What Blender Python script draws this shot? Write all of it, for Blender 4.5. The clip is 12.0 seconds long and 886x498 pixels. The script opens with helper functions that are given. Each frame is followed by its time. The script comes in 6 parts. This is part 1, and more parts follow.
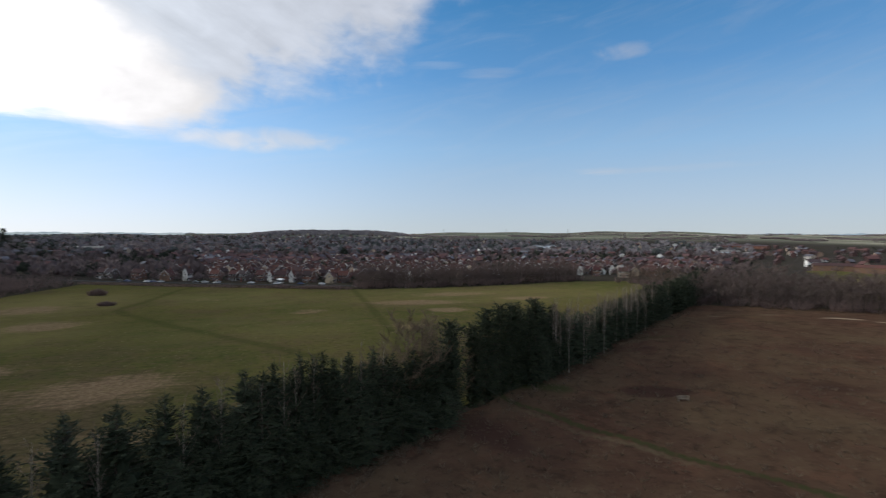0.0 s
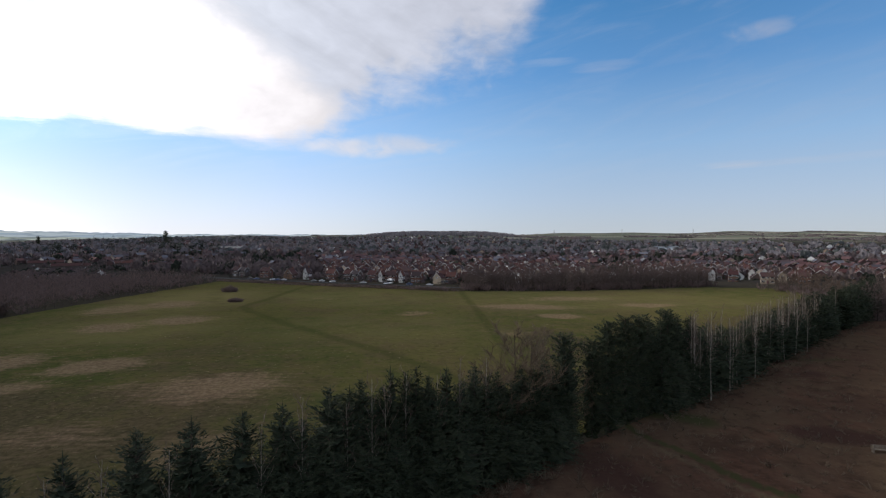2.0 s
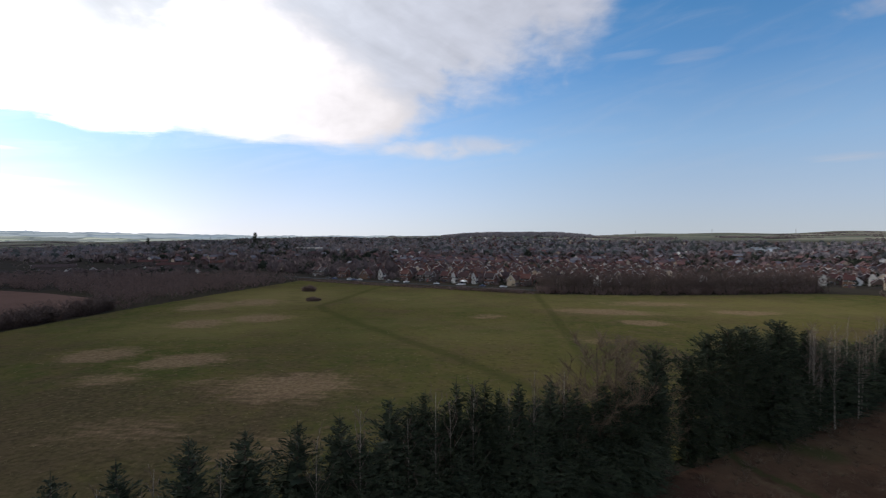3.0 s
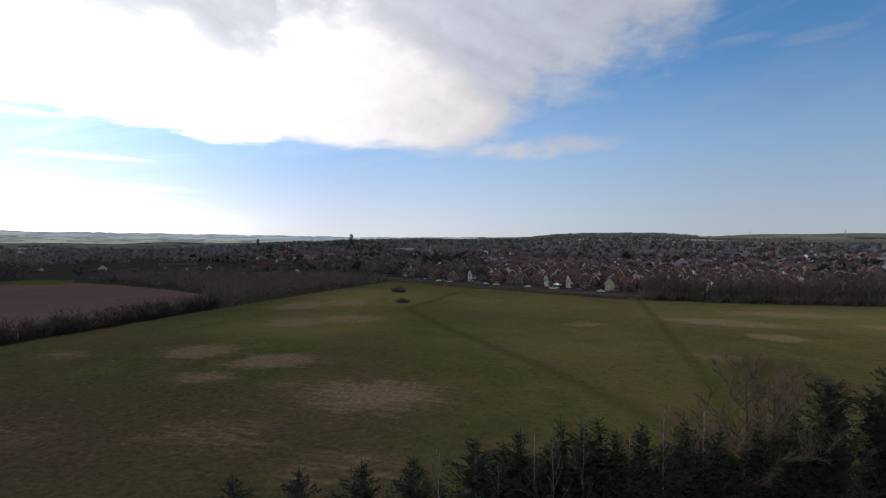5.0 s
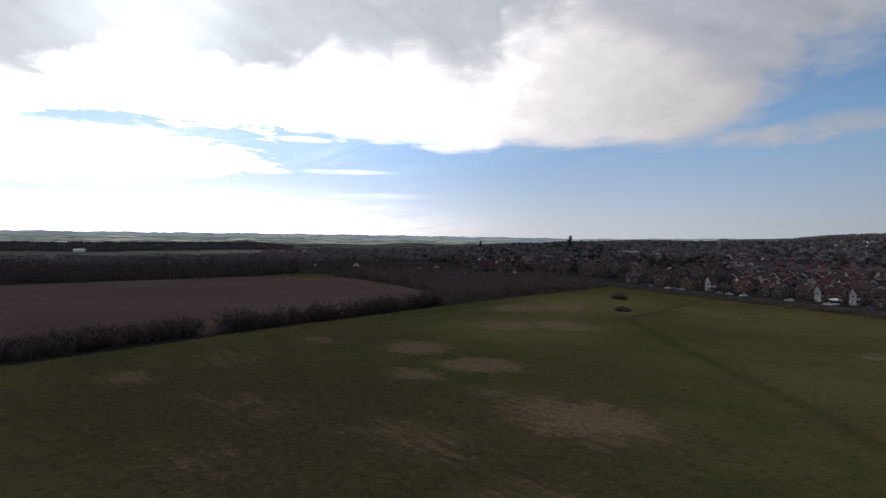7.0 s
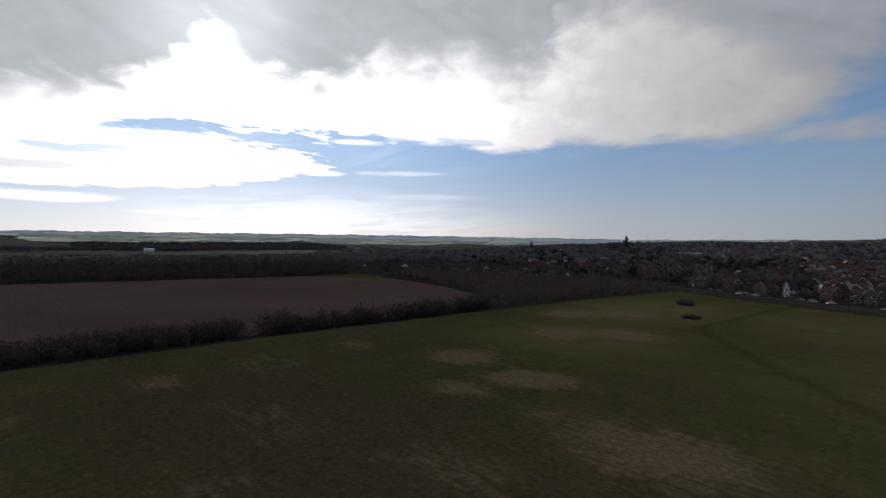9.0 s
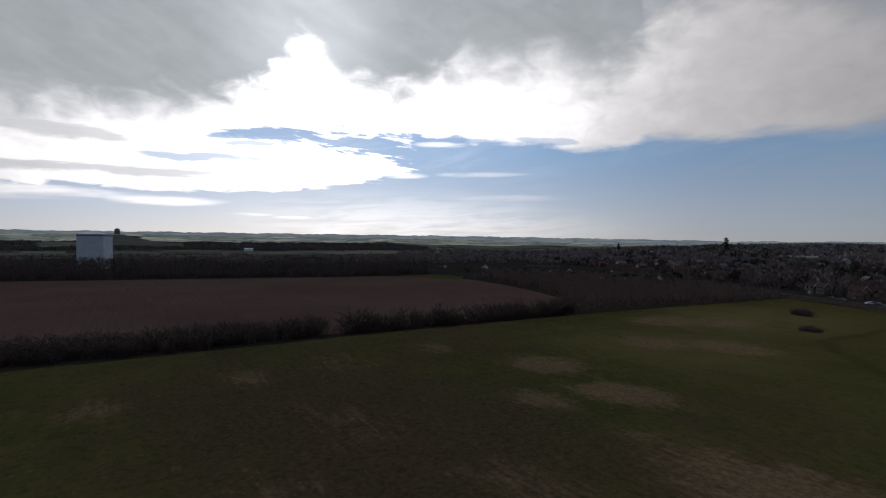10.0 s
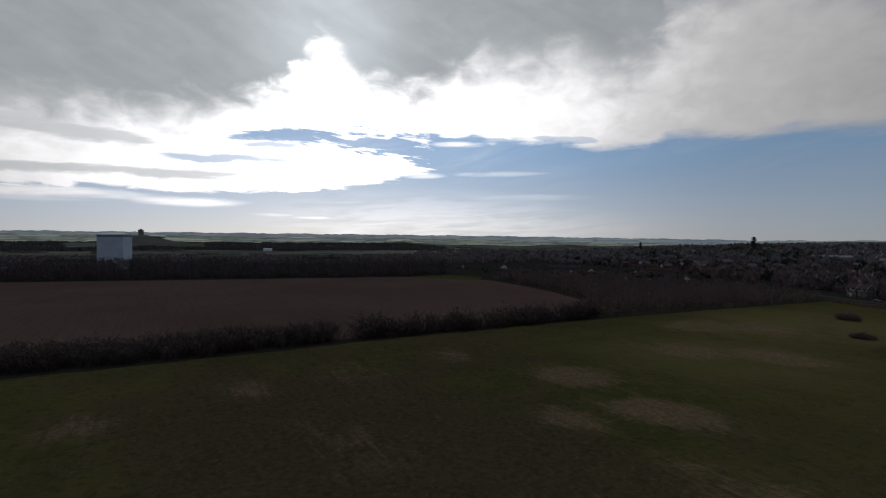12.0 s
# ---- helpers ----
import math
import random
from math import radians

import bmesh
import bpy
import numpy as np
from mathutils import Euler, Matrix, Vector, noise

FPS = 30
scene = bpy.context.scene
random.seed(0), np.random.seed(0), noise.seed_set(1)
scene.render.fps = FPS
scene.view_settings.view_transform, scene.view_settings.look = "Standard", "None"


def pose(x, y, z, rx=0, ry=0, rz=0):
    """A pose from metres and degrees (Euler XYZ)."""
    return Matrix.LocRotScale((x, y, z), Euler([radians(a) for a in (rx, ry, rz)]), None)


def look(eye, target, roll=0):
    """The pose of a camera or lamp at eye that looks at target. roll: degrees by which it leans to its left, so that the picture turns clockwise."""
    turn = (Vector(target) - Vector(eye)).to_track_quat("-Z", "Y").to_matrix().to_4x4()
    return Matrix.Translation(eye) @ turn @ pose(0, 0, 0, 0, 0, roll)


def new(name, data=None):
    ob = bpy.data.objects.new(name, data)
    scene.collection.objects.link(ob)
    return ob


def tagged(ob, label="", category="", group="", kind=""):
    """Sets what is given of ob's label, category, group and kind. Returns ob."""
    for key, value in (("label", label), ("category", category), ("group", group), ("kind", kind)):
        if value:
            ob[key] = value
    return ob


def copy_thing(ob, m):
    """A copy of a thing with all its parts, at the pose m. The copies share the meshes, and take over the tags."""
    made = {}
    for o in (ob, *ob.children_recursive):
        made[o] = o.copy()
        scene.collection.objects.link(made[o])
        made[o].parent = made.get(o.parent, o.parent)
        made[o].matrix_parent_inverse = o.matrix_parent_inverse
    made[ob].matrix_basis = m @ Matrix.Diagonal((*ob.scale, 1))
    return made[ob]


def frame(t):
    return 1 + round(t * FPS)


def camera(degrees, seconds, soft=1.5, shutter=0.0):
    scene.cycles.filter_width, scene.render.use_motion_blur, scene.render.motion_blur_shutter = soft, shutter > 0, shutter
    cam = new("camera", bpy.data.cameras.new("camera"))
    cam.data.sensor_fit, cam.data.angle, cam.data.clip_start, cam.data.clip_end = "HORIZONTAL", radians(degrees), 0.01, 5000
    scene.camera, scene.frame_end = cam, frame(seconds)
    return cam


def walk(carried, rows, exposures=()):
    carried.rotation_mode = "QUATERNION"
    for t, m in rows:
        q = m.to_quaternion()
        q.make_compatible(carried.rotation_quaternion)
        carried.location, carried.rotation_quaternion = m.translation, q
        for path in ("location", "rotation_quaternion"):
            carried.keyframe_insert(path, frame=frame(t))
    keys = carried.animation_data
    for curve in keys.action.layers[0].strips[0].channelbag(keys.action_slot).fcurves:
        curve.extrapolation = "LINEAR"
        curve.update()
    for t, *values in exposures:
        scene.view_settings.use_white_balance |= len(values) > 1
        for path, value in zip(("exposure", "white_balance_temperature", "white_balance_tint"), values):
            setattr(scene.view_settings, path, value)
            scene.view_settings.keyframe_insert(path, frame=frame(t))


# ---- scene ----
cam = camera(84.4, 12.0, soft=1.15, shutter=0.25)
# seconds, x, y, z, tilt from straight down, lean, turn to the left
PATH = [
    (0, -2.45, -12.16, 30.14, 88.63, 0.08, -15.11),
    (0.1, -2.37, -11.85, 30.14, 88.64, 0.07, -12.88),
    (0.2, -2.29, -11.53, 30.15, 88.66, 0.07, -10.79),
    (0.3, -2.21, -11.22, 30.16, 88.67, 0.06, -8.40),
    (0.4, -2.13, -10.91, 30.17, 88.69, 0.06, -6.55),
    (0.5, -2.05, -10.59, 30.18, 88.70, 0.05, -5.00),
    (0.6, -1.94, -10.10, 30.18, 88.70, 0.05, -4.26),
    (0.7, -1.84, -9.62, 30.18, 88.71, 0.05, -3.98),
    (0.8, -1.73, -9.13, 30.18, 88.71, 0.05, -3.77),
    (1, -1.51, -8.15, 30.17, 88.72, 0.04, -3.62),
    (1.5, -0.91, -5.28, 30.15, 88.72, -0.00, -2.92),
    (2, -0.35, -2.64, 30.07, 88.73, -0.04, -2.38),
    (2.2, -0.21, -1.58, 30.04, 88.76, -0.06, -1.88),
    (2.4, -0.07, -0.53, 30.01, 88.78, -0.09, -0.82),
    (2.5, 0.00, 0.00, 30.00, 88.79, -0.10, -0.00),
    (2.6, 0.02, 0.49, 29.99, 88.80, -0.10, 1.18),
    (2.7, 0.05, 0.98, 29.99, 88.82, -0.10, 2.27),
    (2.8, 0.07, 1.47, 29.98, 88.83, -0.11, 3.75),
    (3, 0.12, 2.45, 29.97, 88.86, -0.11, 6.31),
    (3.2, 0.07, 3.31, 29.94, 88.88, -0.13, 9.00),
    (3.5, 0.01, 4.60, 29.91, 88.91, -0.16, 11.22),
    (3.7, -0.01, 5.42, 29.88, 88.95, -0.14, 12.79),
    (5.3, -2.15, 13.23, 29.64, 89.05, -0.12, 16.89),
    (5.5, -2.42, 14.21, 29.61, 89.07, -0.12, 17.06),
    (5.7, -2.59, 15.07, 29.65, 89.07, -0.13, 18.14),
    (5.8, -2.67, 15.50, 29.67, 89.08, -0.13, 18.88),
    (5.9, -2.76, 15.93, 29.69, 89.08, -0.14, 19.96),
    (6, -2.84, 16.36, 29.71, 89.09, -0.15, 21.40),
    (6.1, -2.93, 16.74, 29.73, 89.11, -0.12, 23.04),
    (6.2, -3.01, 17.13, 29.76, 89.12, -0.10, 24.78),
    (6.3, -3.09, 17.51, 29.79, 89.14, -0.08, 27.17),
    (6.4, -3.18, 17.89, 29.81, 89.16, -0.05, 29.81),
    (6.5, -3.26, 18.28, 29.84, 89.18, -0.03, 32.79),
    (6.6, -3.38, 18.65, 29.86, 89.19, -0.01, 35.09),
    (6.7, -3.51, 19.02, 29.89, 89.20, 0.01, 37.29),
    (6.8, -3.63, 19.39, 29.91, 89.22, 0.03, 39.49),
    (7, -3.87, 20.14, 29.96, 89.25, 0.07, 42.17),
    (7.2, -4.56, 20.99, 29.94, 89.25, 0.08, 43.23),
    (8.8, -10.13, 27.80, 29.79, 89.32, 0.17, 45.78),
    (8.9, -10.48, 28.23, 29.78, 89.32, 0.18, 46.73),
    (9, -10.82, 28.65, 29.77, 89.33, 0.18, 48.03),
    (9.1, -11.15, 28.94, 29.77, 89.34, 0.22, 49.62),
    (9.2, -11.47, 29.22, 29.76, 89.35, 0.26, 51.21),
    (9.3, -11.80, 29.50, 29.75, 89.36, 0.29, 53.13),
    (9.4, -12.13, 29.79, 29.75, 89.37, 0.33, 54.69),
    (9.5, -12.45, 30.07, 29.74, 89.38, 0.37, 55.95),
    (9.6, -12.85, 30.37, 29.74, 89.39, 0.37, 56.67),
    (9.8, -13.65, 30.98, 29.74, 89.39, 0.38, 57.21),
    (10, -14.45, 31.59, 29.74, 89.40, 0.39, 57.46),
    (10.2, -15.28, 32.17, 29.74, 89.40, 0.36, 57.70),
    (10.5, -16.52, 33.05, 29.75, 89.40, 0.32, 57.91),
    (11, -18.39, 34.69, 29.77, 89.36, 0.29, 58.49),
    (11.5, -20.46, 35.94, 29.80, 89.36, 0.28, 59.10),
    (12, -22.53, 36.93, 29.82, 89.36, 0.28, 59.56),
]


def flown(x, y, z, tilt, lean, turn):
    a, b = radians(tilt - 90), radians(turn)
    ahead = Vector((-math.sin(b) * math.cos(a), math.cos(b) * math.cos(a), math.sin(a)))
    return look((x, y, z), Vector((x, y, z)) + 10 * ahead, lean)


walk(cam, [(t, flown(*row)) for t, *row in PATH],
     exposures=[(0, -0.07, 6500, 8), (2.5, -0.12, 6500, 12), (3.7, -0.26, 6500, 12), (5.3, -0.42, 6500, 12), (6.0, -0.52, 6500, 12), (7.0, -0.78, 6500, 11),
                (8.8, -1.12, 6500, 10), (9.5, -1.32, 6500, 10), (10.5, -1.45, 6500, 9), (12, -1.55, 6500, 8)])

# ---- sky and sun ----
SUN_AZ, SUN_EL = 73.0, 22.5          # degrees to the left of +y, and above the horizon
SUN_DIR = Vector((-math.sin(radians(SUN_AZ)) * math.cos(radians(SUN_EL)),
                  math.cos(radians(SUN_AZ)) * math.cos(radians(SUN_EL)), math.sin(radians(SUN_EL))))


class Nodes:
    """Short ways to write a node tree."""

    def __init__(self, tree):
        self.tree = tree
        tree.nodes.clear()

    def add(self, kind):
        return self.tree.nodes.new(kind)

    def put(self, socket, value):
        if isinstance(value, bpy.types.NodeSocket):
            self.tree.links.new(value, socket)
        else:
            socket.default_value = value

    def m(self, op, *args):
        n = self.add("ShaderNodeMath")
        n.operation = op
        for k, a in enumerate(args):
            self.put(n.inputs[k], a)
        return n.outputs[0]

    def smooth(self, x, a, b, lo=0.0, hi=1.0):
        n = self.add("ShaderNodeMapRange")
        n.interpolation_type = "SMOOTHSTEP"
        for k, v in enumerate((x, a, b, lo, hi)):
            self.put(n.inputs[k], v)
        return n.outputs[0]

    def xyz(self, x, y, z=0.0):
        n = self.add("ShaderNodeCombineXYZ")
        for k, v in enumerate((x, y, z)):
            self.put(n.inputs[k], v)
        return n.outputs[0]

    def noise(self, vec, scale, detail=4.0, rough=0.55, distort=0.0):
        n = self.add("ShaderNodeTexNoise")
        if vec is not None:
            self.put(n.inputs["Vector"], vec)
        n.inputs["Scale"].default_value, n.inputs["Detail"].default_value = scale, detail
        n.inputs["Roughness"].default_value, n.inputs["Distortion"].default_value = rough, distort
        return n.outputs[0]

    def mix(self, fac, a, b, mode="MIX"):
        n = self.add("ShaderNodeMix")
        n.data_type, n.blend_type = "RGBA", mode
        for k, v in ((0, fac), (6, a), (7, b)):
            if isinstance(v, tuple) and len(v) == 3:
                v = (*v, 1.0)
            self.put(n.inputs[k], v)
        return n.outputs[2]

    def ramp(self, x, *stops):
        n = self.add("ShaderNodeValToRGB")
        while len(n.color_ramp.elements) < len(stops):
            n.color_ramp.elements.new(0.5)
        for e, (p, c) in zip(n.color_ramp.elements, stops):
            e.position, e.color = p, (*c, 1.0)
        self.put(n.inputs[0], x)
        return n.outputs[0]


def build_sky():
    world = bpy.data.worlds.new("sky")
    world.use_nodes = True
    scene.world = world
    n = Nodes(world.node_tree)
    m, smooth = n.m, n.smooth
    way = n.add("ShaderNodeTexCoord").outputs["Generated"]
    part_ = n.add("ShaderNodeSeparateXYZ")
    n.put(part_.inputs[0], way)
    x, y, z = part_.outputs
    az = m("MULTIPLY", m("ARCTAN2", m("MULTIPLY", x, -1.0), y), 57.2958)
    el = m("MULTIPLY", m("ARCSINE", z), 57.2958)
    sky = n.add("ShaderNodeTexSky")
    sky.sky_type, sky.sun_disc = "NISHITA", False
    sky.sun_elevation, sky.sun_rotation = radians(SUN_EL), radians(-SUN_AZ)
    sky.air_density, sky.dust_density, sky.ozone_density = 1.0, 0.6, 1.6
    # angle from the sun
    dot = n.add("ShaderNodeVectorMath")
    dot.operation = "DOT_PRODUCT"
    n.put(dot.inputs[0], way)
    dot.inputs[1].default_value = SUN_DIR
    ang = m("MULTIPLY", m("ARCCOSINE", m("MINIMUM", dot.outputs["Value"], 1.0)), 57.2958)

    def off(value, amount):
        """A noise value spread evenly about nought."""
        return m("MULTIPLY", m("SUBTRACT", value, 0.5), amount)

    def profile(at, lo, hi, *stops):
        """A height or a strength read off along an axis, straight from stop to stop."""
        top = max(v for _, v in stops)
        grey_ = n.ramp(m("DIVIDE", m("SUBTRACT", at, lo), hi - lo), *(((p - lo) / (hi - lo), (v / top,) * 3) for p, v in stops))
        return m("MULTIPLY", grey_, top)

    # cloud noise, drawn out along the horizon
    flat = n.xyz(m("MULTIPLY", az, 0.05), m("MULTIPLY", el, 0.16), 0.0)
    big = n.noise(flat, 1.1, 3.0, 0.5)
    fine = n.noise(flat, 3.2, 8.0, 0.62, 0.4)
    puff = n.noise(n.xyz(m("MULTIPLY", az, 0.07), m("MULTIPLY", el, 0.11), 5.0), 2.2, 8.0, 0.6, 0.3)
    curl = n.noise(n.xyz(m("MULTIPLY", az, 0.16), m("MULTIPLY", el, 0.26), 2.0), 2.0, 5.0, 0.5, 0.5)
    streak = n.noise(n.xyz(m("MULTIPLY", az, 0.06), m("ADD", m("MULTIPLY", el, 0.55), m("MULTIPLY", az, 0.03)), 3.0), 2.0, 7.0, 0.6, 0.5)
    bands = n.noise(n.xyz(m("MULTIPLY", az, 0.03), m("SUBTRACT", m("MULTIPLY", el, 0.13), m("MULTIPLY", az, 0.06)), 7.0), 2.0, 6.0, 0.55, 0.4)
    shreds = n.noise(n.xyz(m("MULTIPLY", az, 0.13), m("SUBTRACT", m("MULTIPLY", el, 0.75), m("MULTIPLY", az, 0.07)), 4.0), 1.7, 6.0, 0.58, 0.6)
    # the great cloud sheet: its lower edge along the horizon, crisp towards the sun and thinning away from it
    low = profile(m("ADD", az, off(puff, 2.0)), -40.0, 120.0, (-40, 40.0), (-15, 25.0), (-11, 20.6), (-8, 18.6), (1, 15.8), (5.5, 14.6), (8.6, 12.8), (10, 11.4), (13, 10.2), (18, 9.7), (23.5, 10.7), (27.6, 10.2), (34.8, 11.3), (36.8, 10.3),
                  (43.6, 10.4), (47.7, 11.4), (54, 11.4), (56, 12.2), (63, 12.0), (70, 12.0), (75, 12.9), (80, 12.4), (84, 10.0), (90, 7.0), (100, 6.0), (120, 6.0))
    torn = profile(az, -40.0, 120.0, (-40, 2.5), (4, 2.5), (11, 2.2), (17, 1.8), (50, 1.7), (58, 1.8), (82, 2.0), (90, 1.4), (120, 1.4))
    soft = profile(az, -40.0, 120.0, (-40, 8.0), (0, 6.0), (7, 4.6), (12, 2.6), (20, 1.5), (40, 0.9), (56, 0.6), (120, 0.6))
    billow = m("MULTIPLY", m("SUBTRACT", m("ADD", m("MULTIPLY", puff, 0.6), m("MULTIPLY", curl, 0.4)), 0.5), smooth(az, 17.0, 6.0, 0.0, 11.0))
    ragged = m("ADD", m("ADD", billow, m("MULTIPLY", m("SUBTRACT", fine, 0.5), torn)), m("MULTIPLY", m("SUBTRACT", m("ADD", m("MULTIPLY", streak, 0.6), m("MULTIPLY", curl, 0.4)), 0.5), torn))
    open_ = m("MULTIPLY", smooth(az, 54.0, 62.0), smooth(az, 88.0, 80.0))
    ragged = m("ADD", ragged, m("MULTIPLY", m("MULTIPLY", m("SUBTRACT", shreds, 0.5), 5.0), open_))
    above = m("SUBTRACT", m("ADD", el, ragged), low)
    sheet = smooth(above, m("MULTIPLY", soft, -0.3), soft)
    # the second, lower sheet that joins it to the left of the sun
    top2 = profile(az, 50.0, 120.0, (50, 4.0), (59.5, 8.4), (62, 9.4), (66, 10.4), (72, 11.2), (81, 11.0), (84, 12.0), (88, 30.0), (120, 30.0))
    bot2 = profile(az, 50.0, 120.0, (50, 10.0), (60, 8.6), (63, 7.8), (68, 6.6), (75, 5.7), (83, 5.4), (93, 5.2), (98, 4.9), (120, 4.6))
    shred = m("ADD", m("ADD", off(fine, 1.4), off(streak, 1.4)), off(shreds, -6.0))
    second = m("MULTIPLY", smooth(m("SUBTRACT", m("ADD", el, m("MULTIPLY", shred, 0.45)), bot2), -0.15, 0.35), smooth(m("SUBTRACT", top2, m("ADD", el, shred)), -0.25, 0.35))
    sheet = m("MAXIMUM", sheet, second)

    def blob(a0, e0, wa, we, strength, ragged=1.0, src=None):
        da = m("DIVIDE", m("SUBTRACT", az, a0), wa)
        de = m("DIVIDE", m("SUBTRACT", el, e0), we)
        d = m("ADD", m("MULTIPLY", da, da), m("MULTIPLY", de, de))
        d = m("ADD", d, m("MULTIPLY", m("SUBTRACT", src or fine, 0.5), 3.0 * ragged))
        return smooth(d, 1.2, -0.4, 0.0, strength)

    def bar(a0, e0, a1, e1, width, strength, ragged=1.0):
        """A thin slanting streak from one place in the sky to another."""
        line = m("ADD", e0, m("MULTIPLY", m("SUBTRACT", az, a0), (e1 - e0) / (a1 - a0)))
        de = m("DIVIDE", m("SUBTRACT", m("ADD", el, off(puff, 1.6 * ragged)), line), width)
        da = m("DIVIDE", m("SUBTRACT", az, (a0 + a1) / 2), abs(a1 - a0) / 2)
        d = m("ADD", m("MULTIPLY", de, de), m("POWER", m("ABSOLUTE", da), 4.0))
        d = m("ADD", d, off(streak, 4.0 * ragged))
        return smooth(d, 1.5, 0.2, 0.0, strength)

    # torn blue slits in it
    slit = bar(90, 8.8, 77, 9.15, 0.4, 0.75)
    for a0, e0, a1, e1, width, strength in ((60, 11.9, 50, 11.6, 0.3, 0.7), (49, 12.1, 42, 11.2, 0.35, 0.5), (83, 11.2, 74, 11.8, 0.35, 0.9), (82, 10.6, 76, 10.9, 0.25, 0.7)):
        slit = m("MAXIMUM", slit, bar(a0, e0, a1, e1, width, strength))
    sheet = m("MULTIPLY", sheet, m("SUBTRACT", 1.0, slit))
    wisps = m("MAXIMUM", blob(8.0, 10.3, 7.5, 1.2, 0.75, 0.7, curl), blob(2.5, 10.8, 6.5, 1.4, 0.6, 0.7, curl))
    for a0, e0, wa, we, s in ((-35, 19.6, 3.0, 0.7, 0.5), (-33, 7.35, 3.0, 0.35, 0.4), (-40, 7.3, 8, 0.4, 0.2), (-20.5, 18.4, 3.2, 0.6, 0.26), (-14, 19.2, 3.4, 0.4, 0.2),
                              (87, 4.25, 5.6, 0.42, 1.0), (79, 3.1, 2.6, 0.2, 0.8), (74.6, 2.85, 2.2, 0.15, 0.7), (100, 4.5, 9.0, 0.6, 1.0),
                              (53, 8.0, 5.0, 0.3, 0.4), (50, 5.3, 6.0, 0.35, 0.25), (57.5, 11.4, 3.0, 0.3, 0.9), (62.0, 7.9, 2.6, 0.3, 0.7)):
        wisps = m("MAXIMUM", wisps, blob(a0, e0, wa * 1.2, we * 1.3, s, 0.8, curl if we > 0.6 else streak))
    # thin veil low down under the sun
    veil = m("MULTIPLY", smooth(m("ADD", el, off(streak, 2.5)), m("SUBTRACT", smooth(az, 36.0, 58.0, 4.0, 7.4), 0.0), 1.5), smooth(az, 27.0, 50.0))
    veil = m("MULTIPLY", m("MULTIPLY", veil, smooth(az, 86.0, 64.0)), m("MULTIPLY", smooth(streak, 0.25, 0.65), 0.6))
    haze = m("MULTIPLY", smooth(n.noise(n.xyz(m("MULTIPLY", az, 0.04), m("ADD", m("MULTIPLY", el, 0.2), m("MULTIPLY", az, 0.035)), 9.0), 2.6, 7.0, 0.62, 0.6), 0.42, 0.8), m("MULTIPLY", smooth(el, 3.0, 12.0), 0.13))
    # broken cloud over the unseen part of the sky, added to balance the light
    fill_cloud = m("MULTIPLY", m("MAXIMUM", smooth(az, -64.0, -92.0), smooth(az, 112.0, 140.0)), smooth(m("ADD", big, off(puff, 0.6)), 0.3, 0.6, 0.25, 0.85))
    sheet = m("MULTIPLY", sheet, smooth(az, 140.0, 112.0))
    cover = m("MAXIMUM", m("MAXIMUM", m("MAXIMUM", sheet, wisps), veil), m("MAXIMUM", haze, m("MULTIPLY", fill_cloud, smooth(el, 0.0, 12.0))))
    # thick grey body above a bright rim, with a hole at the sun
    rim = profile(m("ADD", az, off(curl, 3.0)), -40.0, 120.0, (-40, 6.0), (5, 10.0), (9, 12.6), (14, 17.0), (21, 21.5), (27, 23.6), (34.6, 22.4), (36.6, 18.6), (40.5, 18.2), (45, 20.2), (50, 19.0), (55, 19.8), (60, 18.0),
                  (63.5, 16.2), (68.6, 16.6), (70.0, 18.2), (71.4, 19.8), (73.0, 20.5), (74.8, 19.8), (76.4, 18.0), (78, 15.4), (80, 14.0), (86, 12.8), (98, 11.0), (120, 10.0))
    grey = smooth(m("SUBTRACT", m("ADD", el, m("ADD", m("ADD", off(fine, 2.2), off(curl, 4.0)), off(puff, 3.0))), rim), m("MULTIPLY", profile(az, -40.0, 120.0, (-40, 1.3), (28, 1.5), (40, 4.5), (60, 4.0), (66, 1.8), (78, 1.6), (86, 3.0), (120, 3.0)), -1.0), profile(az, -40.0, 120.0, (-40, 3.5), (22, 3.5), (34, 4.0), (50, 3.6), (62, 2.6), (80, 3.0), (90, 3.6), (120, 3.6)))
    for a0, e0, a1, e1, width, strength in ((106, 10.7, 90, 10.1, 0.9, 0.6), (106, 6.6, 81, 7.0, 0.5, 0.62), (70.4, 16.6, 62.5, 16.1, 0.5, 0.5)):
        grey = m("MAXIMUM", grey, bar(a0, e0, a1, e1, width, strength, 0.9))
    white = profile(m("ADD", ang, m("ADD", off(puff, 12.0), off(curl, 8.0))), 0.0, 100.0, (0, 7.5), (8, 5.2), (18, 3.8), (28, 2.8), (34, 2.0), (40, 1.5), (46, 1.28), (52, 1.08), (58, 0.9), (66, 0.78), (80, 0.7), (100, 0.7))
    shade = profile(az, -40.0, 120.0, (-40, 0.5), (-12, 0.62), (5, 0.69), (17, 0.78), (30, 0.9), (45, 1.04), (60, 1.14), (72, 1.24), (85, 1.14), (100, 1.06), (120, 0.85))
    shade = m("ADD", m("MULTIPLY", shade, m("ADD", 1.0, m("ADD", m("ADD", off(fine, 0.14), off(curl, 0.24)), off(bands, 0.42)))), smooth(ang, 12.0, 2.0, 0.0, 0.55))
    body = n.mix(grey, n.xyz(white, m("MULTIPLY", white, 0.975), white), n.xyz(m("MULTIPLY", shade, 0.94), shade, m("MULTIPLY", shade, profile(az, -40.0, 120.0, (-40, 1.2), (10, 1.14), (40, 1.07), (120, 1.06)))))
